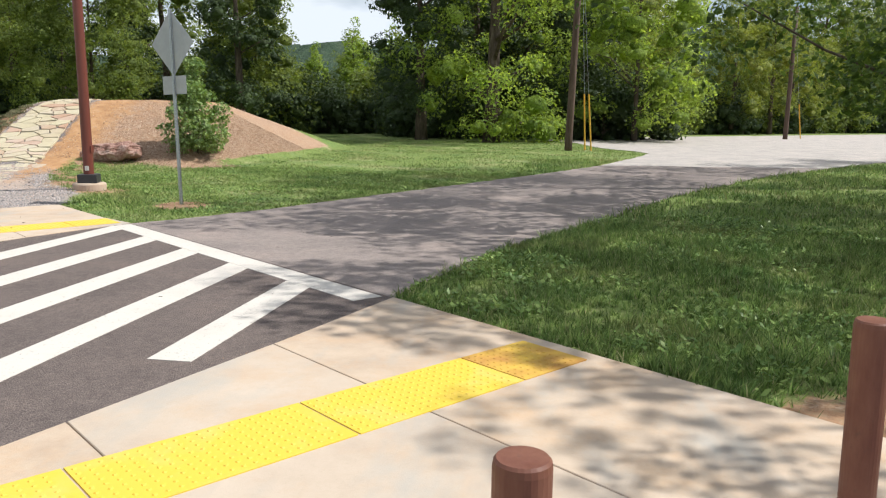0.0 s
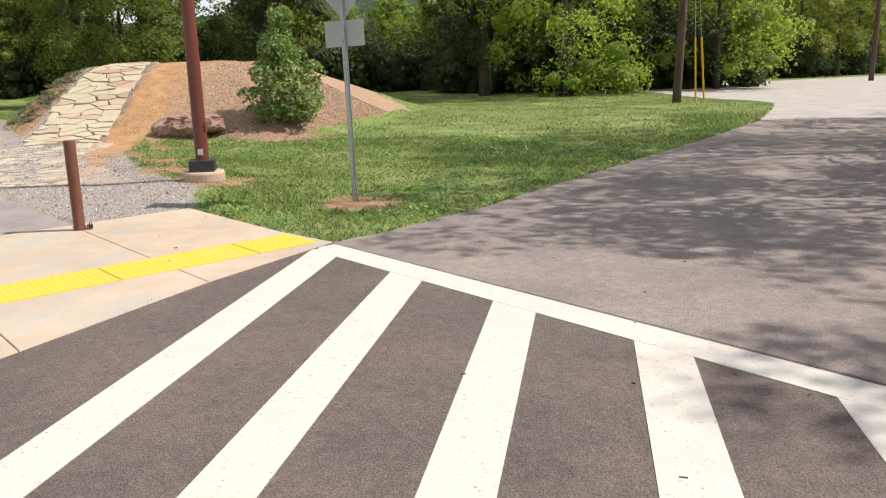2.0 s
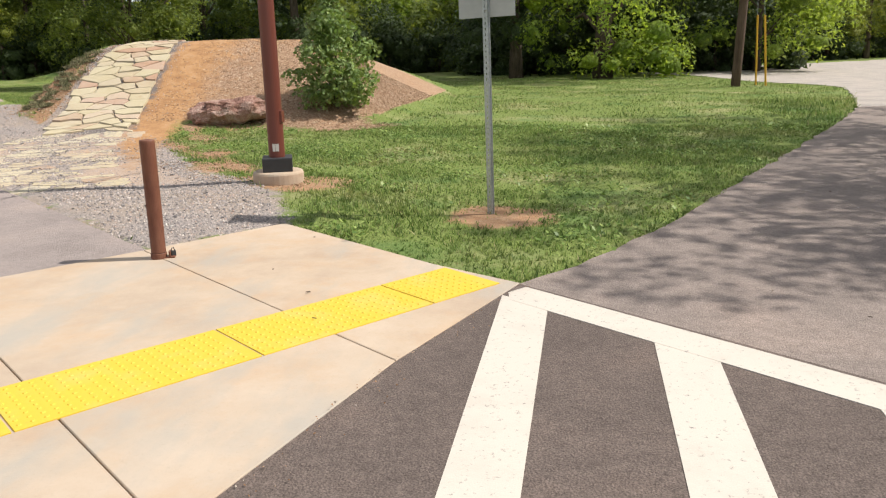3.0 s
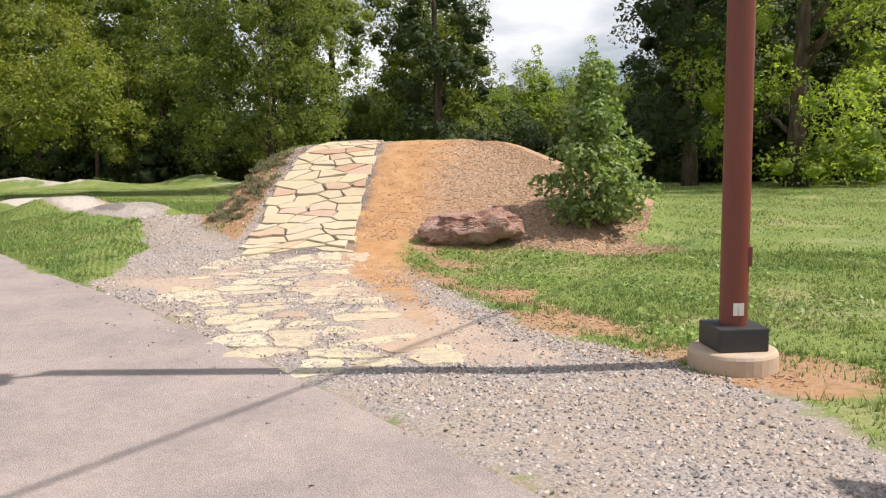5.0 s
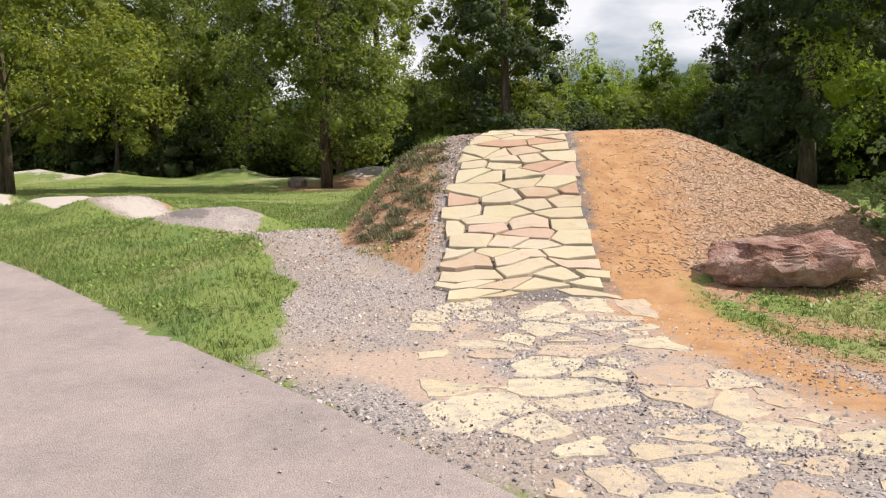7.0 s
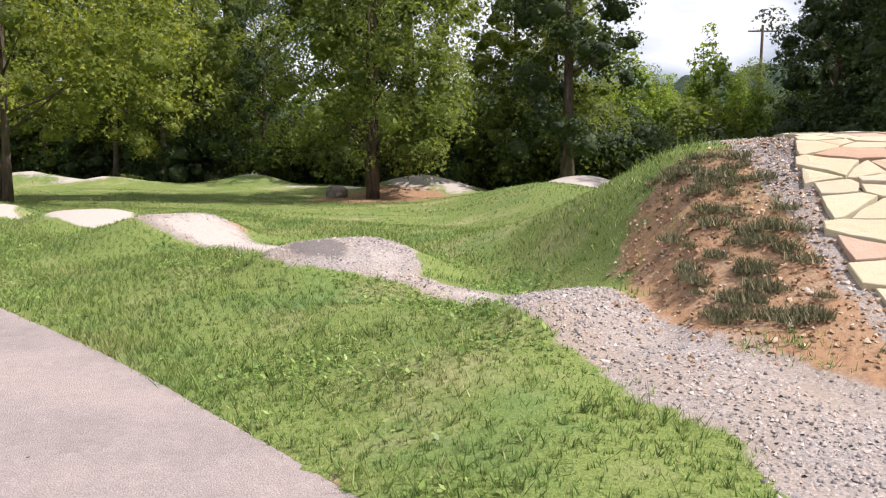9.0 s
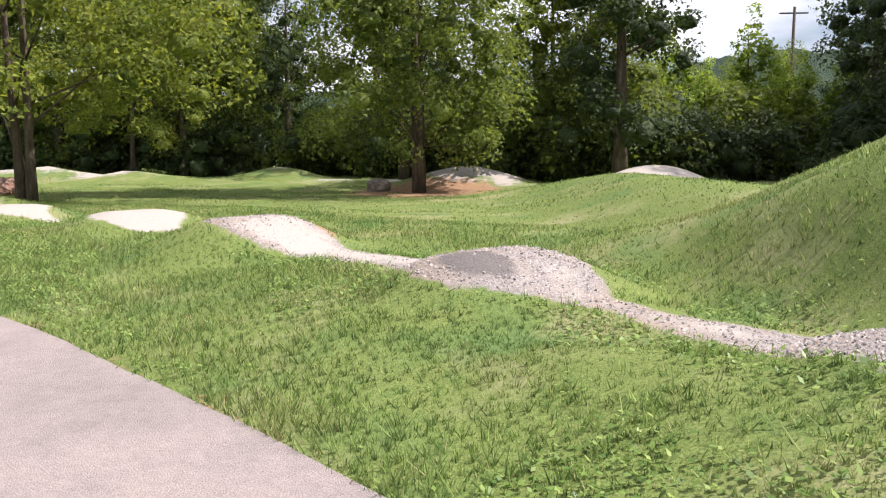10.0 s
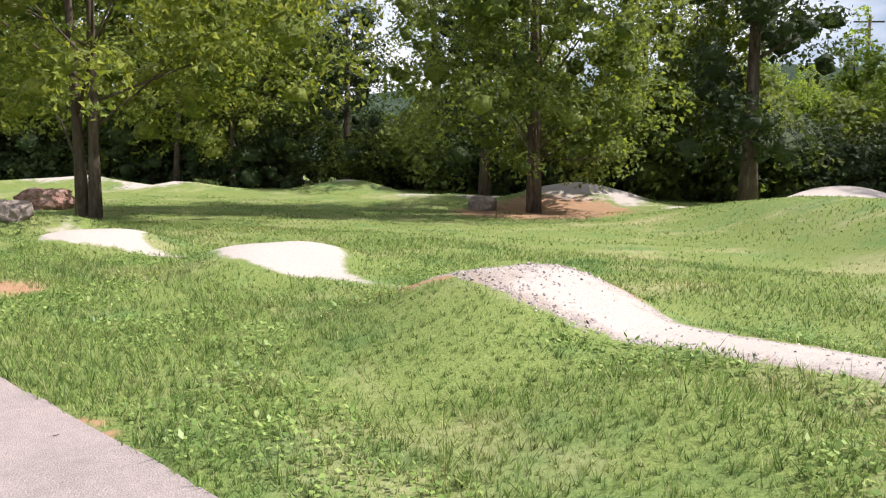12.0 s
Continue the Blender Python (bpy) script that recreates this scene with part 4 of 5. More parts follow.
def cores(rng, centres, radii, share):
    """Dense twiggy leaf masses inside the clumps of a thick crown."""
    bm = bmesh.new()
    bmesh.ops.create_icosphere(bm, subdivisions=1, radius=1.0)
    O = np.array([v.co for v in bm.verts])
    T = np.array([[v.index for v in f.verts] for f in bm.faces])
    bm.free()
    reach = np.hypot(centres[:, 0], centres[:, 1])
    some = (reach < 0.72 * reach.max()) & (centres[:, 2] < 0.78 * centres[:, 2].max()) & (rng.uniform(0, 1, len(centres)) < 0.9)
    centres, radii = centres[some], radii[some]
    k = len(centres)
    V = O[None] * (radii[:, None, None] * share * rng.uniform(0.5, 1.2, (k, len(O), 1))) * np.array([1, 1, 0.85])
    V = V + centres[:, None, :]
    return V.reshape(-1, 3), (T[None] + len(O) * np.arange(k)[:, None, None]).reshape(-1, 3)


def leaves(rng, centres, radii, per, size, flat=0.85, droop=0.0, tri=False):
    """Leaf blades scattered in clumps; returns verts and quads."""
    k = len(centres)
    which = rng.choice(k, per * k, p=radii ** 2 / np.sum(radii ** 2))
    n = len(which)
    v = rng.normal(0, 1, (n, 3))
    v /= np.linalg.norm(v, axis=1)[:, None]
    v[:, 2] = np.abs(v[:, 2]) * np.where(rng.uniform(0, 1, n) < 0.72, 1, -1)
    v *= (rng.uniform(0.35, 1.0, n) ** 0.5)[:, None]
    p = centres[which] + v * radii[which][:, None] * np.array([1, 1, flat])
    nrm = v * 0.7 + rng.normal(0, 0.55, (n, 3)) + np.array([0, 0, 0.45])
    nrm /= np.linalg.norm(nrm, axis=1)[:, None]
    t = rng.normal(0, 1, (n, 3)) + np.array([0, 0, -droop])
    t -= nrm * np.sum(t * nrm, axis=1)[:, None]
    t /= np.linalg.norm(t, axis=1)[:, None]
    b = np.cross(nrm, t)
    ln = size * rng.uniform(0.6, 1.35, n)[:, None]
    wd = ln * rng.uniform(0.5, 0.8, n)[:, None] * 0.5
    fold = nrm * ln * 0.12
    if tri:      # far crowns
        V = np.stack([p - t * ln * 0.5 - b * wd * 0.5, p + b * wd * 1.3 + fold, p + t * ln * 0.5 - b * wd * 0.4], 1).reshape(-1, 3)
        return V, np.arange(3 * n).reshape(-1, 3)
    V = np.stack([p - t * ln * 0.5, p + b * wd - t * ln * 0.08 + fold, p + t * ln * 0.5, p - b * wd - t * ln * 0.08 + fold], 1).reshape(-1, 3)
    F = np.arange(4 * n).reshape(-1, 4)
    return V, F


def crown_points(rng, count, height, base, radius, shape):
    """Clump centres filling a crown's outline; shape: width over height from 0 (base) to 1 (top)."""
    s = rng.uniform(0, 1, count * 3)
    keep = rng.uniform(0, 1, count * 3) < np.interp(s, *shape) ** 1.2 + 0.12
    s = s[keep][:count]
    n = len(s)
    a = rng.uniform(0, 2 * math.pi, n)
    lobes = 1 + 0.22 * np.sin(a * 3 + rng.uniform(0, 6)) + 0.18 * np.sin(a * 5 + s * 9 + rng.uniform(0, 6))
    r = radius * np.interp(s, *shape) * lobes * (rng.uniform(0.12, 1, n) ** 0.55)
    return np.stack([r * np.cos(a), r * np.sin(a), base + s * (height - base)], 1)


ROUND = ([0, 0.15, 0.45, 0.8, 1.0], [0.55, 0.9, 1.0, 0.7, 0.15])
CONE = ([0, 0.12, 0.3, 0.65, 1.0], [0.75, 1.0, 0.9, 0.5, 0.06])
COLUMN = ([0, 0.1, 0.5, 0.85, 1.0], [0.7, 0.85, 1.0, 0.75, 0.25])
SPREAD = ([0, 0.1, 0.4, 0.75, 1.0], [0.8, 1.0, 0.95, 0.7, 0.2])


def tree(name, label, category, height, base, radius, trunk, shape, clumps, clump_r, per, leaf, material, seed, stems=1, limbs=9, group="", droop=0.3, limb=0.4, core=0.0):
    rng = np.random.default_rng(seed)
    thing = tagged(new(name), label, category, group)
    pts = crown_points(rng, clumps, height, base, radius, shape)
    bm = bmesh.new()
    for st in range(stems):
        a0 = st * 2.4 + seed
        ox, oy = (trunk * 1.25 * math.cos(a0), trunk * 1.25 * math.sin(a0)) if stems > 1 else (0, 0)
        sway = rng.normal(0, 0.02 * height, 2)
        spine = [Vector((ox + sway[0] * s ** 1.5 + ox * 2 * s, oy + sway[1] * s ** 1.5 + oy * 2 * s, s * height * 0.9)) for s in np.linspace(0, 1, 8)]
        rad = [trunk * (1 - 0.88 * s) * (1.35 if i == 0 else 1) for i, s in enumerate(np.linspace(0, 1, 8))]
        spine[0].z = -0.25
        tube(bm, spine, rad, 10)
        for i in range(limbs):
            tgt = Vector(pts[rng.integers(len(pts))])
            s0 = min(0.85, max(0.12, (tgt.z - radius * 0.45) / (height * 0.9)))
            k = int(s0 * 7)
            start = spine[k].lerp(spine[min(k + 1, 7)], s0 * 7 - k)
            mid = start.lerp(tgt, 0.5) + Vector((0, 0, 0.08 * height * rng.uniform(-0.3, 0.6)))
            r0 = trunk * (1 - 0.88 * s0) * limb
            tube(bm, [start, mid, tgt], [r0, r0 * 0.6, r0 * 0.18], 6)
    part("trunk", bm, M_BARK, thing, smooth=True)
    rad = clump_r * rng.uniform(0.6, 1.35, len(pts))
    V, F = leaves(rng, pts, rad, per, leaf, droop=droop, tri=core > 0)
    if core > 0:
        V2, F2 = cores(rng, pts, rad, core)
        V, F = np.concatenate([V, V2]), np.concatenate([F, F2 + len(V)])
    part("crown", mesh_from("crown", V, F, material), None, thing)
    return thing


def at_ground(x, y, rz=0.0, scale=1.0):
    return pose(x, y, float(terrain(x, y)), 0, 0, rz) @ Matrix.Diagonal((scale, scale, scale, 1))


# trees that shade the road and the near lawn
near_tree = tree("tree", "large broadleaf tree with low drooping branches over lawn", "tree", 13.0, 1.9, 5.2, 0.30, SPREAD, 108, 0.72, 120, 0.155, L_NEAR, 11, limbs=26, limb=0.16)
near_tree.matrix_world = at_ground(6.2, 13.8, 0, 0.95)
tree("tree", "tall dense shade tree with hanging branches beside the road", "tree", 19.0, 2.0, 8.6, 0.36, ROUND, 165, 1.0, 115, 0.19, L_NEAR, 13, limbs=14, limb=0.12).matrix_world = at_ground(10.0, 19.6, 140)
copy_thing(near_tree, at_ground(18.5, 28.5, 250, 1.25))
copy_thing(near_tree, at_ground(7.9, 10.0, 70, 1.06))
# unseen tree, added for the dappled shade it casts on the near landing
copy_thing(near_tree, at_ground(7.2, 5.5, 190, 0.7))

# the big tree past the lawn, leafy to the ground
big = tree("tree", "tall dense tree, leafy down to the ground", "tree", 19.0, 0.5, 4.6, 0.42, COLUMN, 120, 1.1, 210, 0.20, L_FRESH, 21, limbs=22, core=0.5)
big.matrix_world = at_ground(-4.6, 44.0, 20)
tree("tree", "leaning broadleaf tree with sunlit outer branches", "tree", 15.0, 0.8, 4.6, 0.16, SPREAD, 90, 1.2, 170, 0.21, L_FRESH, 22, limbs=18, core=0.52).matrix_world = at_ground(3.6, 49.5, 80)

# young broad shrub in the mulch bed
tree("shrub", "bushy green young tree in a mulch bed", "shrub", 2.6, 0.1, 0.8, 0.032, ([0, 0.15, 0.35, 0.7, 1.0], [0.8, 1.0, 0.88, 0.42, 0.08]), 90, 0.27, 78, 0.105, L_SHRUB, 31, stems=2, limbs=30, droop=0.0).matrix_world = at_ground(-11.05, 21.75, 30)

# trees on the park lawn
tree("tree", "yellowish green tree with twin trunks on the lawn", "tree", 12.5, 2.2, 5.8, 0.145, SPREAD, 170, 0.95, 220, 0.16, L_YELLOW, 41, stems=2, limbs=10, core=0.45).matrix_world = at_ground(-38.1, 35.5, 10)
tree("tree", "bushy multi-stemmed tree with a bare mulched foot", "tree", 15.0, 1.3, 3.9, 0.115, COLUMN, 210, 0.85, 190, 0.16, L_MID, 42, stems=3, limbs=10, core=0.45).matrix_world = at_ground(-28.3, 42.9, 50)

# woods round the park
WOODS = "trees of the wood's edge"
kinds = [
    tree("tree", "tall dark woodland tree wrapped in vines", "tree", 19.0, 2.0, 3.5, 0.36, COLUMN, 80, 1.1, 120, 0.26, L_DARK, 51, limbs=8, group=WOODS, core=0.58),
    tree("tree", "tall woodland tree with an open crown", "tree", 21.0, 4.0, 4.6, 0.34, ROUND, 70, 1.2, 135, 0.25, L_MID, 52, limbs=14, group=WOODS, core=0.56),
    tree("tree", "woodland tree with sunlit yellow-green leaves", "tree", 15.0, 2.6, 4.2, 0.26, ROUND, 68, 1.1, 135, 0.23, L_YELLOW, 53, limbs=10, group=WOODS, core=0.56),
    tree("tree", "dense mid-green woodland tree", "tree", 16.0, 2.2, 4.6, 0.28, SPREAD, 80, 1.2, 125, 0.25, L_MID, 54, limbs=8, group=WOODS, core=0.52),
]
young = tree("tree", "slim young tree with fresh green leaves", "tree", 8.0, 0.5, 1.9, 0.10, CONE, 110, 0.5, 45, 0.2, L_FRESH, 55, limbs=10, core=0.6, group="young trees at the wood's edge")
bushes = [
    tree("bush", "dense dark green thicket bush at the wood's edge", "bush", 4.2, 0.0, 2.9, 0.06, SPREAD, 70, 0.95, 52, 0.26, L_DARK, 61, stems=2, limbs=5, group="thicket", core=0.68),
    tree("bush", "broad leafy thicket bush in sun", "bush", 3.4, 0.0, 2.6, 0.05, SPREAD, 62, 0.85, 60, 0.23, L_MID, 62, stems=2, limbs=5, group="thicket", core=0.56),
]
EDGE = [(-95.0, 40.0), (-70.0, 49.0), (-56.0, 54.5), (-42.0, 57.0), (-30.0, 54.5), (-21.0, 52.5), (-12.0, 60.0), (-2.0, 60.0), (9.0, 66.5), (26.0, 82.0), (52.0, 104.0), (85.0, 120.0)]
rnd = random.Random(7)
used = {id(o): 0 for o in kinds + bushes + [young]}


def plant(proto, x, y, scale):
    m_ = at_ground(x, y, rnd.uniform(0, 360), scale)
    if used[id(proto)] == 0:
        used[id(proto)] = 1
        proto.matrix_world = m_
    else:
        copy_thing(proto, m_)


def edge_at(s):
    k = min(int(s), len(EDGE) - 2)
    (ax, ay), (bx, by) = EDGE[k], EDGE[k + 1]
    f = s - k
    ln = math.hypot(bx - ax, by - ay)
    return ax + f * (bx - ax), ay + f * (by - ay), -(by - ay) / ln, (bx - ax) / ln


def along_edge(gap):
    for k, ((ax, ay), (bx, by)) in enumerate(zip(EDGE, EDGE[1:])):
        n = max(1, int(math.hypot(bx - ax, by - ay) / gap))
        for i in range(n):
            yield edge_at(k + (i + rnd.uniform(-0.3, 0.3) + 0.5) / n)


SKY_GAPS = ((-39.6, -36.2), (-28.8, -26.6))     # stretches of the edge with low growth only
for x, y, nx, ny in along_edge(3.0):
    o = rnd.uniform(0.6, 3.2)
    plant(bushes[0] if rnd.random() < 0.72 else bushes[1], x + nx * o, y + ny * o, rnd.uniform(0.75, 1.25))
for x, y, nx, ny in along_edge(4.4):
    o = rnd.uniform(0.4, 3.6)
    low = -21.0 < x < -7.5
    if low or any(a < x < b for a, b in SKY_GAPS):
        plant(bushes[1], x + nx * o, y + ny * o, rnd.uniform(1.1, 1.4))
    else:
        plant(rnd.choice(kinds + kinds[2:] + kinds[2:3]), x + nx * o, y + ny * o, rnd.uniform(0.72, 1.05))
for x, y, nx, ny in along_edge(5.8):
    o = rnd.uniform(9.0, 14.0)
    if any(a < x < b for a, b in SKY_GAPS):
        plant(bushes[1], x + nx * o, y + ny * o, 1.5)
    elif -36.0 < x < -21.0:
        plant(kinds[2], x + nx * o, y + ny * o, rnd.uniform(0.6, 0.8))
    elif not -21.0 < x < -7.0:
        plant(rnd.choice(kinds[:2] + kinds[3:]), x + nx * o, y + ny * o, rnd.uniform(0.9, 1.2))
    else:
        plant(bushes[0], x + nx * o, y + ny * o, 1.3)
for x, y, s in ((-21.6, 49.0, 0.98), (-32.0, 53.0, 0.85), (-6.2, 63.0, 1.0), (-3.2, 62.0, 1.1), (-8.2, 66.0, 1.0)):
    plant(kinds[0], x, y, s)

for x, y, s in ((-20.6, 61.5, 0.85), (-19.4, 68.8, 1.38), (-17.4, 62.5, 0.92), (-14.9, 64.4, 1.36), (-13.4, 62.5, 0.86), (-12.2, 64.5, 0.98), (-10.8, 63.0, 0.86), (-9.6, 65.0, 0.9), (-22.0, 65.0, 1.0), (-12.6, 69.0, 1.05), (-16.8, 70.0, 1.05)):
    plant(young, x, y, s)
for x, y, s in ((-18.0, 76.0, 0.5), (-14.5, 78.0, 0.48), (-11.0, 76.0, 0.52), (-21.5, 75.0, 0.55)):
    plant(kinds[3], x, y, s)

for x, y, s, k in ((-60.0, 55.0, 1.15, 3), (-53.0, 60.0, 1.2, 1), (-47.0, 61.0, 1.15, 3), (-65.0, 60.0, 1.2, 1), (-8.8, 45.0, 1.0, 0), (-6.4, 51.0, 1.05, 0), (-7.4, 54.0, 0.9, 0), (-57.0, 66.0, 1.3, 3), (-49.0, 68.0, 1.3, 1), (-72.0, 56.0, 1.25, 3), (-46.0, 56.0, 0.8, 2), (-23.5, 55.5, 0.8, 2), (-25.4, 58.5, 0.8, 3)):
    plant(kinds[k], x, y, s)

for x, y, s in ((-10.5, 52.5, 1.15), (-8.2, 51.2, 1.2), (-6.0, 52.6, 1.1), (-3.4, 51.4, 1.25), (-0.8, 52.4, 1.2), (1.8, 51.8, 1.15), (4.4, 53.4, 1.2), (-9.4, 54.5, 1.4), (-5.0, 54.8, 1.4), (0.5, 55.0, 1.4)):
    plant(bushes[0], x, y, s)
for x, y, s in ((-3.4, 55.5, 0.95), (0.6, 57.0, 1.0), (-9.6, 56.5, 0.9)):
    plant(kinds[0], x, y, s)
for k in range(17):     # undergrowth behind the wood's edge
    x, y, nx, ny = edge_at(1.0 + k * 0.28 + 0.05)
    plant(bushes[0], x + nx * 5.5, y + ny * 5.5, 1.25)

# wooded hills far off
hx, hs = np.linspace(-700, 700, 561), np.array([0.0, 0.35, 0.7, 1.0])
ridge = 44 + 7 * np.sin(hx * 0.011 + 1) + 5 * np.sin(hx * 0.031) + 1.3 * np.sin(hx * 0.17) + 1.1 * np.sin(hx * 0.37) + np.random.default_rng(4).uniform(-1.3, 1.3, 561)
HV = np.stack([np.repeat(hx[None], 4, 0), 330 + 150 * np.repeat(hs[:, None], 561, 1) - 0.0004 * hx[None] ** 2, -3 + ridge[None] * np.sin(hs * math.pi / 2)[:, None]], -1)
hi_ = np.arange(4 * 561).reshape(4, 561)
HF = np.stack([hi_[:-1, :-1], hi_[:-1, 1:], hi_[1:, 1:], hi_[1:, :-1]], -1).reshape(-1, 4)
tagged(new("backdrop", mesh_from("backdrop", HV.reshape(-1, 3), HF, M_HILL, True)), "distant wooded hills beyond the park", "hills", kind="structure")

# ---------------------------------------------------------------- flagstones


def cells(rng, w, h, n, squash):
    """Irregular stone outlines that fill a w by h field."""
    cols = max(2, round(math.sqrt(n * w / h / squash)))
    rows = max(2, round(n / cols))
    pts = []
    for j in range(rows):
        k = cols + int(rng.integers(-1, 2)) if cols > 2 else cols
        k = max(2, k)
        for i in range(k):
            pts.append(((i + 0.5 + rng.uniform(-0.44, 0.44)) * w / k - w / 2, (j + 0.5 + rng.uniform(-0.46, 0.46)) * h / rows))
    out = []
    for i, (px, py) in enumerate(pts):
        poly = [(-w / 2 + rng.uniform(-0.08, 0.09), 0), (w / 2 + rng.uniform(-0.09, 0.08), 0), (w / 2 + rng.uniform(-0.09, 0.08), h + rng.uniform(-0.05, 0.1)), (-w / 2 + rng.uniform(-0.08, 0.09), h)]
        for j, (qx, qy) in enumerate(pts):
            if i == j or abs(qx - px) > 2.5 or abs(qy - py) > 2.5:
                continue
            dx, dy = (qx - px), (qy - py) * squash * squash
            poly = clip(poly, (px + qx) / 2, (py + qy) / 2, dx, dy)
            if len(poly) < 3:
                break
        if len(poly) > 2:
            out.append(poly)
    return out


def flagstone(poly, place, lift, thick, rng, parent, material=None, worn=False):
    """One stone: rough rim, slightly dished top, laid on the ground."""
    rim = []
    for _ in range(1 if worn else 0):     # worn corners
        q = []
        for (ax, ay), (bx, by) in zip(poly, poly[1:] + poly[:1]):
            q += [(ax * 0.86 + bx * 0.14, ay * 0.86 + by * 0.14), (ax * 0.14 + bx * 0.86, ay * 0.14 + by * 0.86)]
        poly = q
    for (ax, ay), (bx, by) in zip(poly, poly[1:] + poly[:1]):
        n = max(1, int(math.hypot(bx - ax, by - ay) / (0.085 if worn else 0.14)))
        for i in range(n):
            s = i / n
            j = 0.034 if worn else 0.016
            rim.append((ax + s * (bx - ax) + rng.uniform(-j, j), ay + s * (by - ay) + rng.uniform(-j, j)))
    cx, cy = sum(p[0] for p in rim) / len(rim), sum(p[1] for p in rim) / len(rim)
    bm = bmesh.new()
    rings = []
    for shrink, z in ((1.0, -thick), (1.0, lift - 0.006), (0.975, lift), (0.5, lift + rng.uniform(-0.004, 0.006))):
        ring = []
        for px, py in rim:
            x, y = place(cx + (px - cx) * shrink, cy + (py - cy) * shrink)
            ring.append(bm.verts.new((x, y, float(terrain(x, y)) + z + (rng.uniform(-0.003, 0.003) if z > 0 else 0))))
        rings.append(ring)
    for a, b in zip(rings, rings[1:]):
        for i in range(len(rim)):
            j = (i + 1) % len(rim)
            bm.faces.new((a[i], a[j], b[j], b[i]))
    bm.faces.new(rings[-1])
    part("flagstone", bm, material or M_FLAG, parent)


rng = np.random.default_rng(5)
ramp = tagged(new("stone_ramp"), "cream and tan flagstone paving up the mound", "stone ramp")
rl = math.hypot(RAMP_HEAD[0] - RAMP_FOOT[0], RAMP_HEAD[1] - RAMP_FOOT[1])
ru = ((RAMP_HEAD[0] - RAMP_FOOT[0]) / rl, (RAMP_HEAD[1] - RAMP_FOOT[1]) / rl)


def ramp_at(a, b):
    """a across, b up the ramp; it narrows towards its top and bulges on the flank side."""
    s = b / rl
    b = b + (0.14 * math.sin(a * 4.7 + 0.8) + 0.07 * math.sin(a * 11.0)) * max(0.0, 1 - s * 2.5)
    l_, r_ = float(np.interp(s, [0, 0.45, 0.62, 0.82, 1], [-0.88, -0.97, -0.86, -0.5, -0.42])), 0.88 - 0.16 * s
    a = l_ + (a / 1.54 + 0.5) * (r_ - l_)
    return RAMP_FOOT[0] + ru[1] * a + ru[0] * b, RAMP_FOOT[1] - ru[0] * a + ru[1] * b


for poly in cells(rng, 1.54, rl, 66, 1.8):
    if area(poly) < 0:
        poly = poly[::-1]
    p = inset(poly, rng.uniform(0.010, 0.026))
    if len(p) > 2 and abs(area(p)) > 0.012:
        up_ = sum(q[1] for q in p) / len(p)
        flagstone(p, ramp_at, 0.010 + 0.03 * min(1, up_ / 0.8) + rng.uniform(0, 0.022), 0.05, rng, ramp)

apron = tagged(new("stone_apron"), "worn flagstones sunk in gravel below the mound", "stone paving")


def apron_at(a, b):
    """a across, b down the apron's curved middle line."""
    for (ax, ay), (bx, by) in zip(LINE, LINE[1:]):
        ln = math.hypot(bx - ax, by - ay)
        if b <= ln or (bx, by) == LINE[-1]:
            ux, uy = (bx - ax) / ln, (by - ay) / ln
            return ax + ux * b - uy * a, ay + uy * b + ux * a
        b -= ln


for poly in cells(rng, 2.35, 6.9, 84, 1.1):
    if area(poly) < 0:
        poly = poly[::-1]
    p = inset(poly, rng.choice([0.02, 0.035, 0.05, 0.09]))
    if len(p) > 2 and abs(area(p)) > 0.015:
        cy = sum(q[1] for q in p) / len(p)
        cx = sum(q[0] for q in p) / len(p)
        x, y = apron_at(cx, cy)
        if rng.uniform() < (0.12 if cy < 3 else 0.2) or paved(np.array([x]), np.array([y]))[0]:
            continue
        flagstone(p, apron_at, 0.003 + rng.uniform(0, 0.008), 0.04, rng, apron, M_PALESTONE, True)

# ---------------------------------------------------------------- loose stones, chips and grass


def scatter(rng, n, x0, x1, y0, y1, keep):
    x, y = rng.uniform(x0, x1, n), rng.uniform(y0, y1, n)
    k = rng.uniform(0, 1, n) < keep(x, y)
    return x[k], y[k]


def pebbles(rng, x, y, lo, hi):
    n = len(x)
    z = terrain(x, y)
    s = rng.uniform(lo, hi, n) * rng.uniform(0.6, 1.2, n)
    O = np.array([(1, 0, -0.3), (0, 1, -0.3), (-1, 0, -0.3), (0, -1, -0.3), (0, 0, 1)], float)
    V = O[None] * (s[:, None, None] * rng.uniform(0.5, 1.25, (n, 5, 1))) * np.array([1, 1, 0.75])
    V[:, 4, :2] += s[:, None] * rng.uniform(-0.6, 0.6, (n, 2))
    a = rng.uniform(0, 6.28, n)
    ca, sa = np.cos(a)[:, None], np.sin(a)[:, None]
    tilt = rng.normal(0, 0.5, (n, 1))
    vx, vy, vz = V[..., 0], V[..., 1], V[..., 2]
    vz, vx = vz + tilt * vx, vx - tilt * vz
    W = np.stack([vx * ca - vy * sa + x[:, None], vx * sa + vy * ca + y[:, None], vz + (z + s * 0.25)[:, None]], -1).reshape(-1, 3)
    T = np.array([(0, 1, 4), (1, 2, 4), (2, 3, 4), (3, 0, 4)])
    F = (T[None] + 5 * np.arange(n)[:, None, None]).reshape(-1, 3)
    return W, F


rng = np.random.default_rng(17)


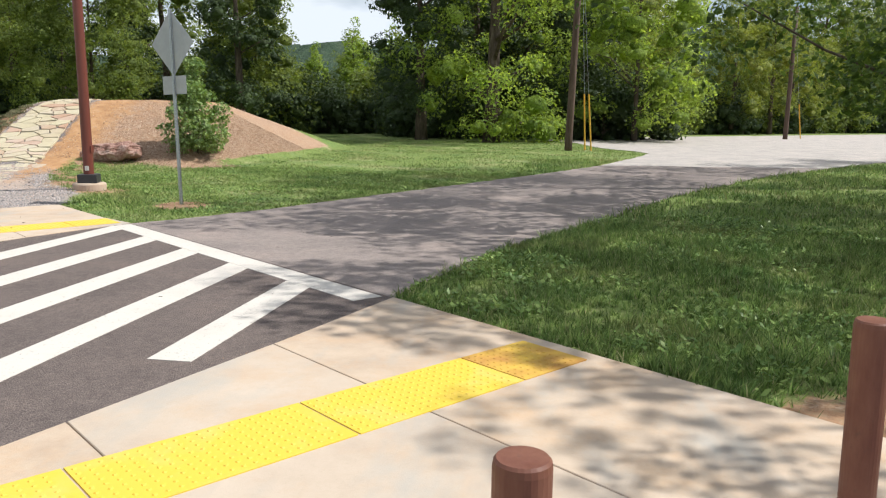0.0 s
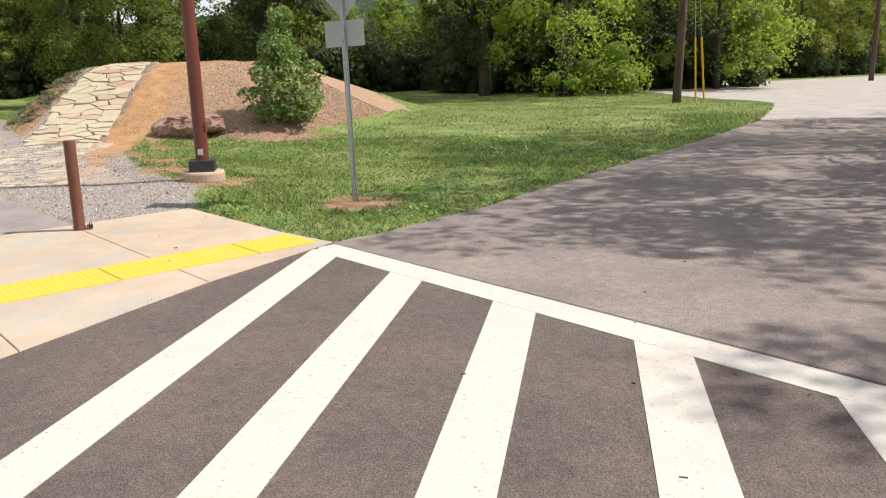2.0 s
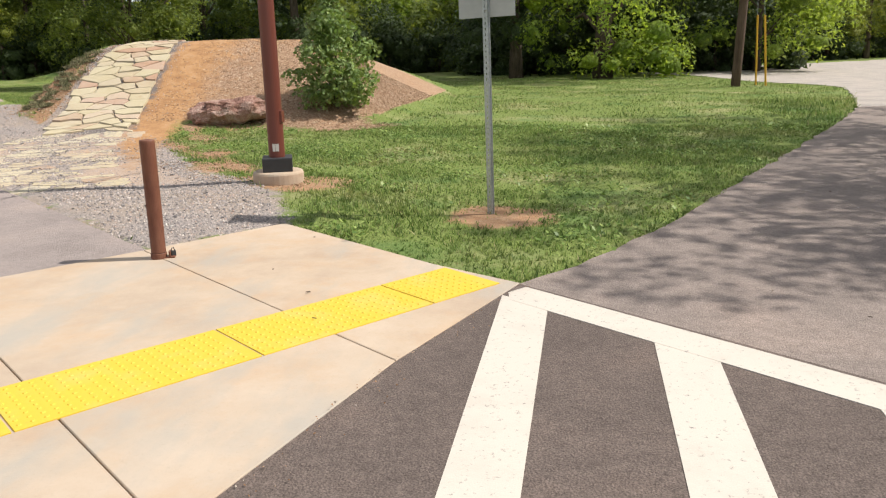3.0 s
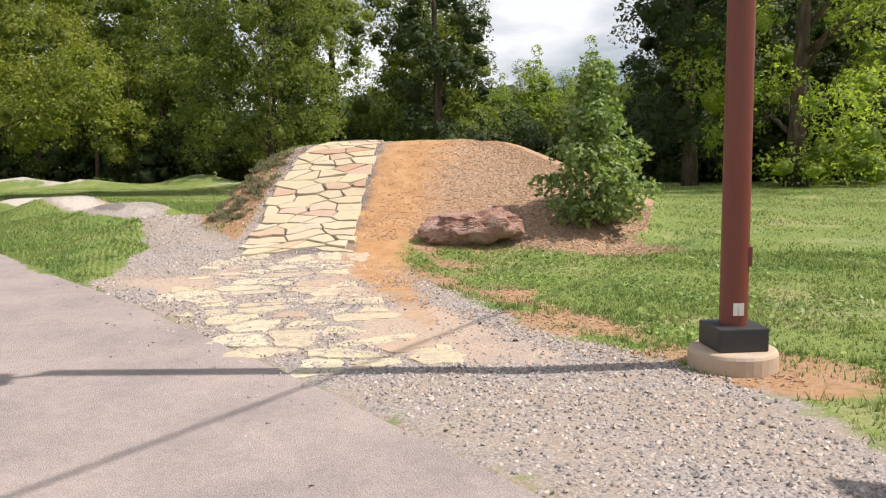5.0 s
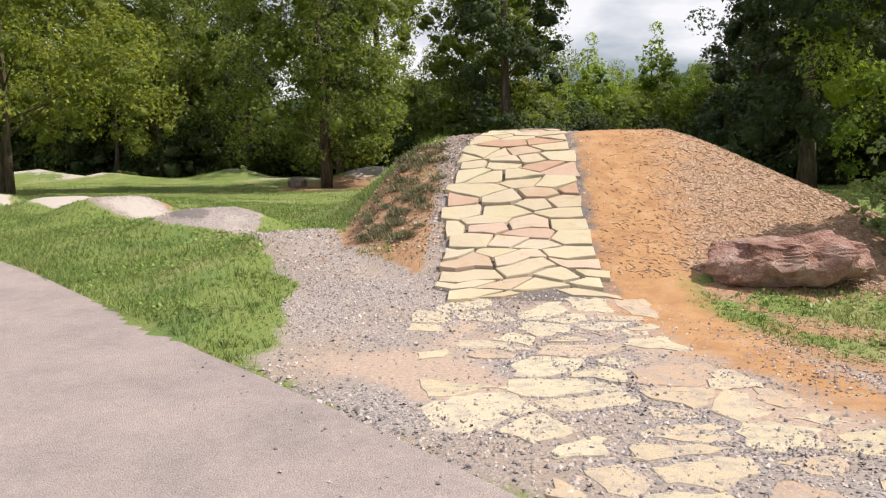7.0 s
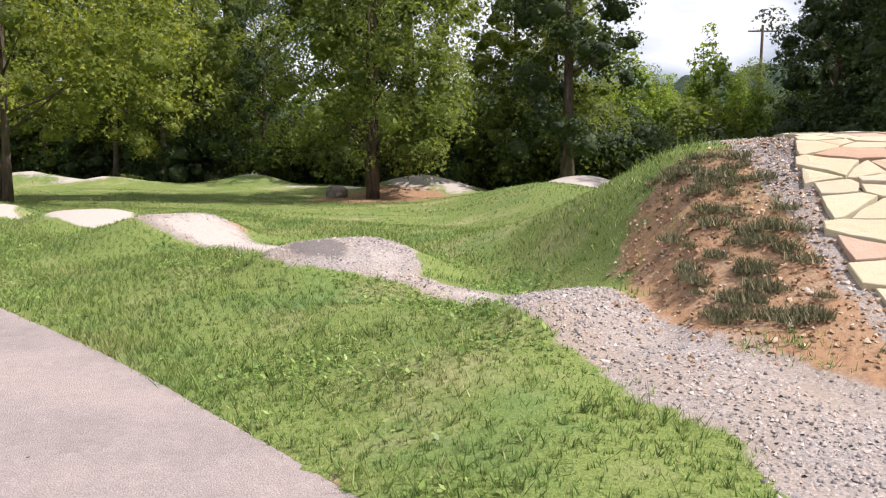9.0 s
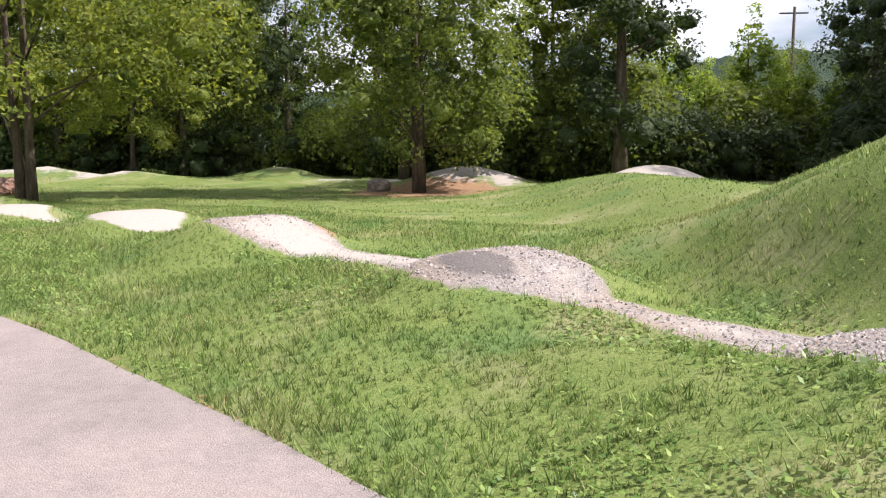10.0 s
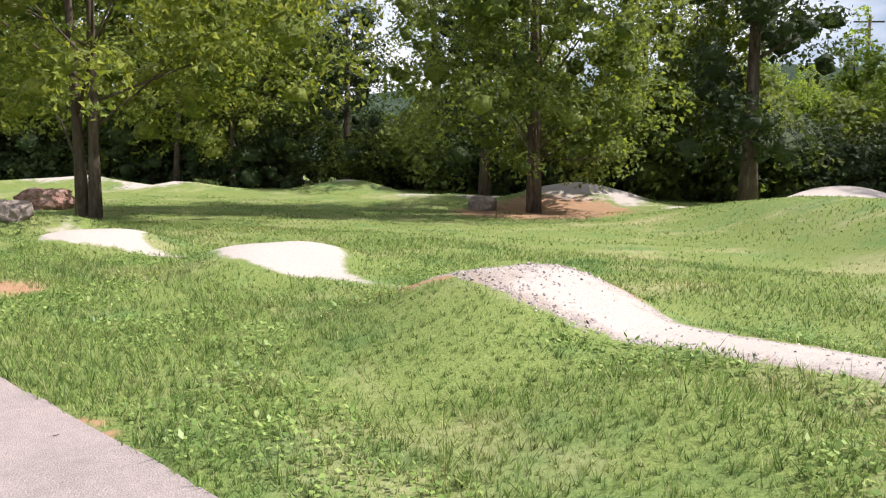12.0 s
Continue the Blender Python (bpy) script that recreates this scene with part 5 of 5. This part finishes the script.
def gravel_keep(x, y):
    w = covers(x, y)
    g = step(w["gravel"] + 0.25 * wobble(x, y, 2.0, 1.0), 0.4, 0.75)
    g = g * (1 - 0.8 * step(w["dirt"], 0.3, 0.7)) * (1 - 0.78 * step(w["dust"], 0.35, 0.65)) * (1 - 0.97 * np.clip(w["fines"] * 1.3, 0, 1)) * (1 - 0.85 * np.clip(w["dark"] * 1.4, 0, 1) * (x < -20))
    return np.where(paved(x, y), 0, g * (0.45 + 0.55 * step(wobble(x, y, 1.1, 3.0), -0.4, 0.4)))


x1, y1 = scatter(rng, 400000, -29.0, -8.3, 10.7, 27.5, gravel_keep)
W, F = pebbles(rng, x1, y1, 0.006, 0.019)
tagged(new("gravel", mesh_from("gravel", W, F, M_PEBBLE)), "loose grey and tan crushed gravel", "gravel", kind="stuff")
x1, y1 = scatter(rng, 32000, -17.5, -11.0, 13.0, 19.6, lambda x, y: 0.9 * gravel_keep(x, y) * step(seg_dist(x, y, LINE)[0], 1.4, 0.8) * step(wobble(x, y, 3.0, 1.0), -0.1, 0.4))
W, F = pebbles(rng, x1, y1, 0.005, 0.015)
W[:, 2] += 0.010
tagged(new("gravel", mesh_from("gravel", W, F, M_PEBBLE)), "fine gravel strewn over the sunken flagstones", "gravel", kind="stuff")
x1, y1 = scatter(rng, 5200, -20.0, -8.3, 10.7, 24.0, lambda x, y: 0.9 * step(seg_dist(x, y, PATH_RIGHT)[0], 0.9, 0.1) * (seg_dist(x, y, [(-12, 12.8), (-16.8, 16.2)])[0] < 0.9) * inside(x, y, PATH))
W, F = pebbles(rng, x1, y1, 0.006, 0.016)
W[:, 2] += 0.01
tagged(new("gravel", mesh_from("gravel", W, F, M_PEBBLE)), "stray gravel strewn on the path's edge", "gravel", kind="stuff")


x1, y1 = scatter(rng, 9000, -19.3, -16.4, 19.6, 25.0, lambda x, y: 0.75 * step(covers(x, y)["clay"], 0.3, 0.6) * step(terrain(x, y), 0.25, 0.5))
W, F = pebbles(rng, x1, y1, 0.008, 0.028)
tagged(new("gravel", mesh_from("gravel", W, F, M_CLOD)), "brown clods and small stones on the bare bank", "gravel", kind="stuff")


def chips(rng, x, y, lo, hi):
    n = len(x)
    z = terrain(x, y) + 0.003
    a, ln = rng.uniform(0, 6.28, n), rng.uniform(lo, hi, n)
    wd = ln * rng.uniform(0.12, 0.3, n)
    t = np.stack([np.cos(a), np.sin(a), rng.normal(0, 0.1, n)], -1)
    b = np.stack([-np.sin(a), np.cos(a), rng.normal(0, 0.15, n)], -1)
    sx, sy = (terrain(x + 0.08, y) - terrain(x - 0.08, y)) / 0.16, (terrain(x, y + 0.08) - terrain(x, y - 0.08)) / 0.16
    t[:, 2] += sx * t[:, 0] + sy * t[:, 1]
    b[:, 2] += sx * b[:, 0] + sy * b[:, 1]
    p = np.stack([x, y, z], -1)
    up = np.array([0, 0, 0.005])
    lo4 = [p - t * ln[:, None] - b * wd[:, None], p + t * ln[:, None] - b * wd[:, None], p + t * ln[:, None] + b * wd[:, None], p - t * ln[:, None] + b * wd[:, None]]
    V = np.stack(lo4 + [q + up for q in lo4], 1).reshape(-1, 3)
    T = np.array([(4, 5, 6, 7), (0, 1, 5, 4), (2, 3, 7, 6)])
    return V, (T[None] + 8 * np.arange(n)[:, None, None]).reshape(-1, 4)


x1, y1 = scatter(rng, 95000, -15.6, -8.5, 19.3, 29.0, lambda x, y: 0.8 * step(covers(x, y)["mulch"], 0.12, 0.75) * np.clip(0.06 + (x + 15.0) / 3.6, 0, 1))
V, F = chips(rng, x1, y1, 0.006, 0.028)
tagged(new("mulch", mesh_from("mulch", V, F, M_CHIP)), "scattered tan and brown wood chips", "mulch", kind="stuff")


x1, y1 = scatter(rng, 16000, -14.0, -9.0, 13.5, 21.5, lambda x, y: 0.8 * step(covers(x, y)["clay"] + 0.2 * wobble(x, y, 5.0, 1.2), 0.3, 0.6) * ~paved(x, y))
V, F = chips(rng, x1, y1, 0.004, 0.02)
tagged(new("straw", mesh_from("straw", V, F, M_CHIP)), "dry straw and wood chips on the worn lawn", "straw", kind="stuff")


def blades(rng, x, y, height, width):
    n = len(x)
    z = terrain(x, y) - 0.01
    h = height * rng.uniform(0.4, 1.5, n) * (1 + 0.4 * wobble(x, y, 1.3, 5.0) + 0.3 * wobble(x, y, 4.2, 1.0))
    a = rng.uniform(0, 6.28, n)
    w = width * rng.uniform(0.6, 1.3, n)
    lean = h[:, None] * rng.normal(0, 0.42, (n, 2))
    p = np.stack([x, y, z], -1)
    s = np.stack([np.cos(a) * w, np.sin(a) * w, 0 * a], -1)
    tip = p + np.concatenate([lean, h[:, None]], 1)
    V = np.stack([p - s * 1.15, p + s * 1.15, tip], 1).reshape(-1, 3)
    return V, np.arange(3 * n).reshape(-1, 3)


def lawn(label, n, x0, x1, y0, y1, density, height, width, seed):
    rng = np.random.default_rng(seed)

    def keep(x, y):
        return density(x, y) * (0.72 + 0.28 * np.sign(wobble(x, y, 3.3, 8.0) + 0.45)) * ~paved(x, y) * (1 - step(bare(x, y) + 0.28 * wobble(x, y, 2.6, 4.0) + 0.16 * wobble(x, y, 7.5, 2.0), 0.22, 0.62))

    x, y = scatter(rng, n, x0, x1, y0, y1, keep)
    cell = 0.06 + height * 0.6
    u, v = 0.81 * x + 0.59 * y + 0.05 * wobble(x, y, 2.1, 1.0), 0.81 * y - 0.59 * x + 0.05 * wobble(x, y, 2.7, 3.0)
    cx, cy = np.floor(u / cell), np.floor(v / cell)
    h1 = np.modf(np.abs(np.sin(cx * 12.99 + cy * 78.23) * 43758.5))[0]
    h2 = np.modf(np.abs(np.sin(cx * 39.35 + cy * 11.14) * 24634.6))[0]
    pull = rng.uniform(0.1, 0.75, len(x))
    du, dv = pull * ((cx + h1) * cell - u), pull * ((cy + h2) * cell - v)
    V, F = blades(rng, x + 0.81 * du - 0.59 * dv, y + 0.59 * du + 0.81 * dv, height * (0.6 + 1.1 * h2 * h1 + 0.35 * h1), width)
    return tagged(new("grass", mesh_from("grass", V, F, M_BLADE)), label, "grass", kind="stuff")


def from_path(lo, hi):
    return lambda x, y: ((seg_dist(x, y, PATH_RIGHT)[0] >= lo) & (seg_dist(x, y, PATH_RIGHT)[0] < hi) & (y > np.interp(x, [-36, -20, -9], [26, 18.4, 10.5]))).astype(float)


lawn("lush mown grass verge beside the path", 600000, -34, -16, 16, 29, from_path(0.0, 3.2), 0.050, 0.0044, 1)
lawn("ragged taller grass hanging over the path's edge", 60000, -34, -16, 16, 27, from_path(0.0, 0.30), 0.085, 0.0042, 8)
lawn("scattered taller tufts in the verge", 60000, -34, -16, 16, 31, lambda x, y: from_path(0.3, 7.0)(x, y) * step(wobble(x, y, 1.9, 0.4) + 0.8 * wobble(x, y, 5.3, 3.0), 0.45, 0.8), 0.105, 0.0046, 9)
lawn("sunlit grass round the gravel humps", 370000, -38, -16, 18, 36, from_path(3.2, 9.0), 0.043, 0.0066, 2)
lawn("mown grass of the far park lawn", 150000, -48, -14, 24, 52, from_path(9.0, 30.0), 0.030, 0.013, 3)
lawn("shaded green lawn beside the crossing", 260000, -1.6, 5.0, 3.6, 11.5, lambda x, y: 0.9 + 0 * x, 0.062, 0.0052, 4)
lawn("shaded green lawn along the road", 90000, -1.5, 14.0, 9, 28, lambda x, y: (y > 11.5).astype(float), 0.075, 0.010, 5)
lawn("bright green lawn behind the road sign", 400000, -14.5, -1.0, 10.0, 21, lambda x, y: 0.95 + 0 * x, 0.034, 0.0060, 6)
lawn("bright green lawn past the road", 110000, -13, 3.0, 21, 46, lambda x, y: 0.9 + 0 * x, 0.034, 0.012, 7)


def broad_leaves(label, n, x0, x1, y0, y1, density, size, seed):
    """Clover and plantain leaves, in patches among the grass."""
    rng = np.random.default_rng(seed)

    def keep(x, y):
        patch = step(wobble(x, y, 1.7, 9.0) + 0.7 * wobble(x, y, 4.6, 2.0), 0.0, 0.5)
        return density(x, y) * patch * ~paved(x, y) * (1 - step(bare(x, y) + 0.2 * wobble(x, y, 2.6, 4.0), 0.15, 0.4))

    x, y = scatter(rng, n, x0, x1, y0, y1, keep)
    n = len(x)
    z = terrain(x, y) + rng.uniform(0.015, 0.07, n)
    a, ln = rng.uniform(0, 6.28, n), size * rng.uniform(0.6, 1.5, n)
    t = np.stack([np.cos(a), np.sin(a), rng.normal(0.1, 0.45, n)], -1) * ln[:, None]
    s = np.stack([-np.sin(a), np.cos(a), rng.normal(0, 0.3, n)], -1) * (ln * rng.uniform(0.25, 0.45, n))[:, None]
    p = np.stack([x, y, z], -1)
    V = np.stack([p, p + t * 0.45 + s, p + t, p + t * 0.5 - s], 1).reshape(-1, 3)
    return tagged(new("clover", mesh_from("clover", V, np.arange(4 * n).reshape(-1, 4), M_CLOVER)), label, "clover", kind="stuff")


broad_leaves("broad green clover and weed leaves beside the path", 130000, -34, -16, 16, 31, from_path(0.1, 5.5), 0.034, 31)
broad_leaves("broad green weed leaves in the shaded lawn", 70000, -1.6, 6.0, 3.6, 13, lambda x, y: 0.9 + 0 * x, 0.040, 32)
broad_leaves("broad green weed leaves in the sunny lawn", 55000, -14.5, -1.0, 10.0, 21, lambda x, y: 0.8 + 0 * x, 0.040, 33)


def weed(seed):
    """A low tuft of broader leaves."""
    rng = np.random.default_rng(seed)
    n = 260
    a, r = rng.uniform(0, 6.28, n), 0.13 * rng.uniform(0, 1, n) ** 0.6
    V, F = blades(rng, r * np.cos(a), r * np.sin(a), 0.085, 0.005)
    V[:, 2] -= V[:, 2].min() + 0.005
    return tagged(new("weed", mesh_from("weed", V, F, M_WEED)), "low dull scrubby weed tuft on the dry bank", "weed", "weeds on the bank")


w0 = weed(3)
rnd = random.Random(12)
for i in range(85):
    s = rnd.uniform(0, 1)
    x, y = -17.05 - 0.95 * rnd.random() - 0.35 * s, 20.6 + 2.9 * s
    m_ = pose(x, y, float(terrain(x, y)), 0, 0, rnd.uniform(0, 360)) @ Matrix.Scale(rnd.uniform(0.6, 1.6), 4)
    if i == 0:
        w0.matrix_world = m_
    else:
        copy_thing(w0, m_)


# fallen leaves and grit on the paved ground
rng = np.random.default_rng(23)
x1, y1 = scatter(rng, 2600, -30.0, 3.0, 2.0, 26.0, lambda x, y: 0.11 * paved(x, y))
V, F = chips(rng, x1, y1, 0.005, 0.018)
V[:, 2] += 0.010
tagged(new("fallen_leaves", mesh_from("fallen_leaves", V, F, M_BARK)), "scattered dry leaf bits on the pavement", "leaf litter", kind="stuff")
x1, y1 = scatter(rng, 16000, -8.5, -1.3, 4.2, 10.4, lambda x, y: 0.9 * step(np.minimum(seg_dist(x, y, FAR_KERB)[0], 1.6 * seg_dist(x, y, NEAR_KERB)[0]) + 0.08 * wobble(x, y, 6.0), 0.26, 0.02) * inside(x, y, ROAD))
W, F = pebbles(rng, x1, y1, 0.002, 0.0065)
W[:, 2] += 0.004
tagged(new("gravel", mesh_from("gravel", W, F, M_CLOD)), "tan grit and sand washed along the kerb", "grit", kind="stuff")
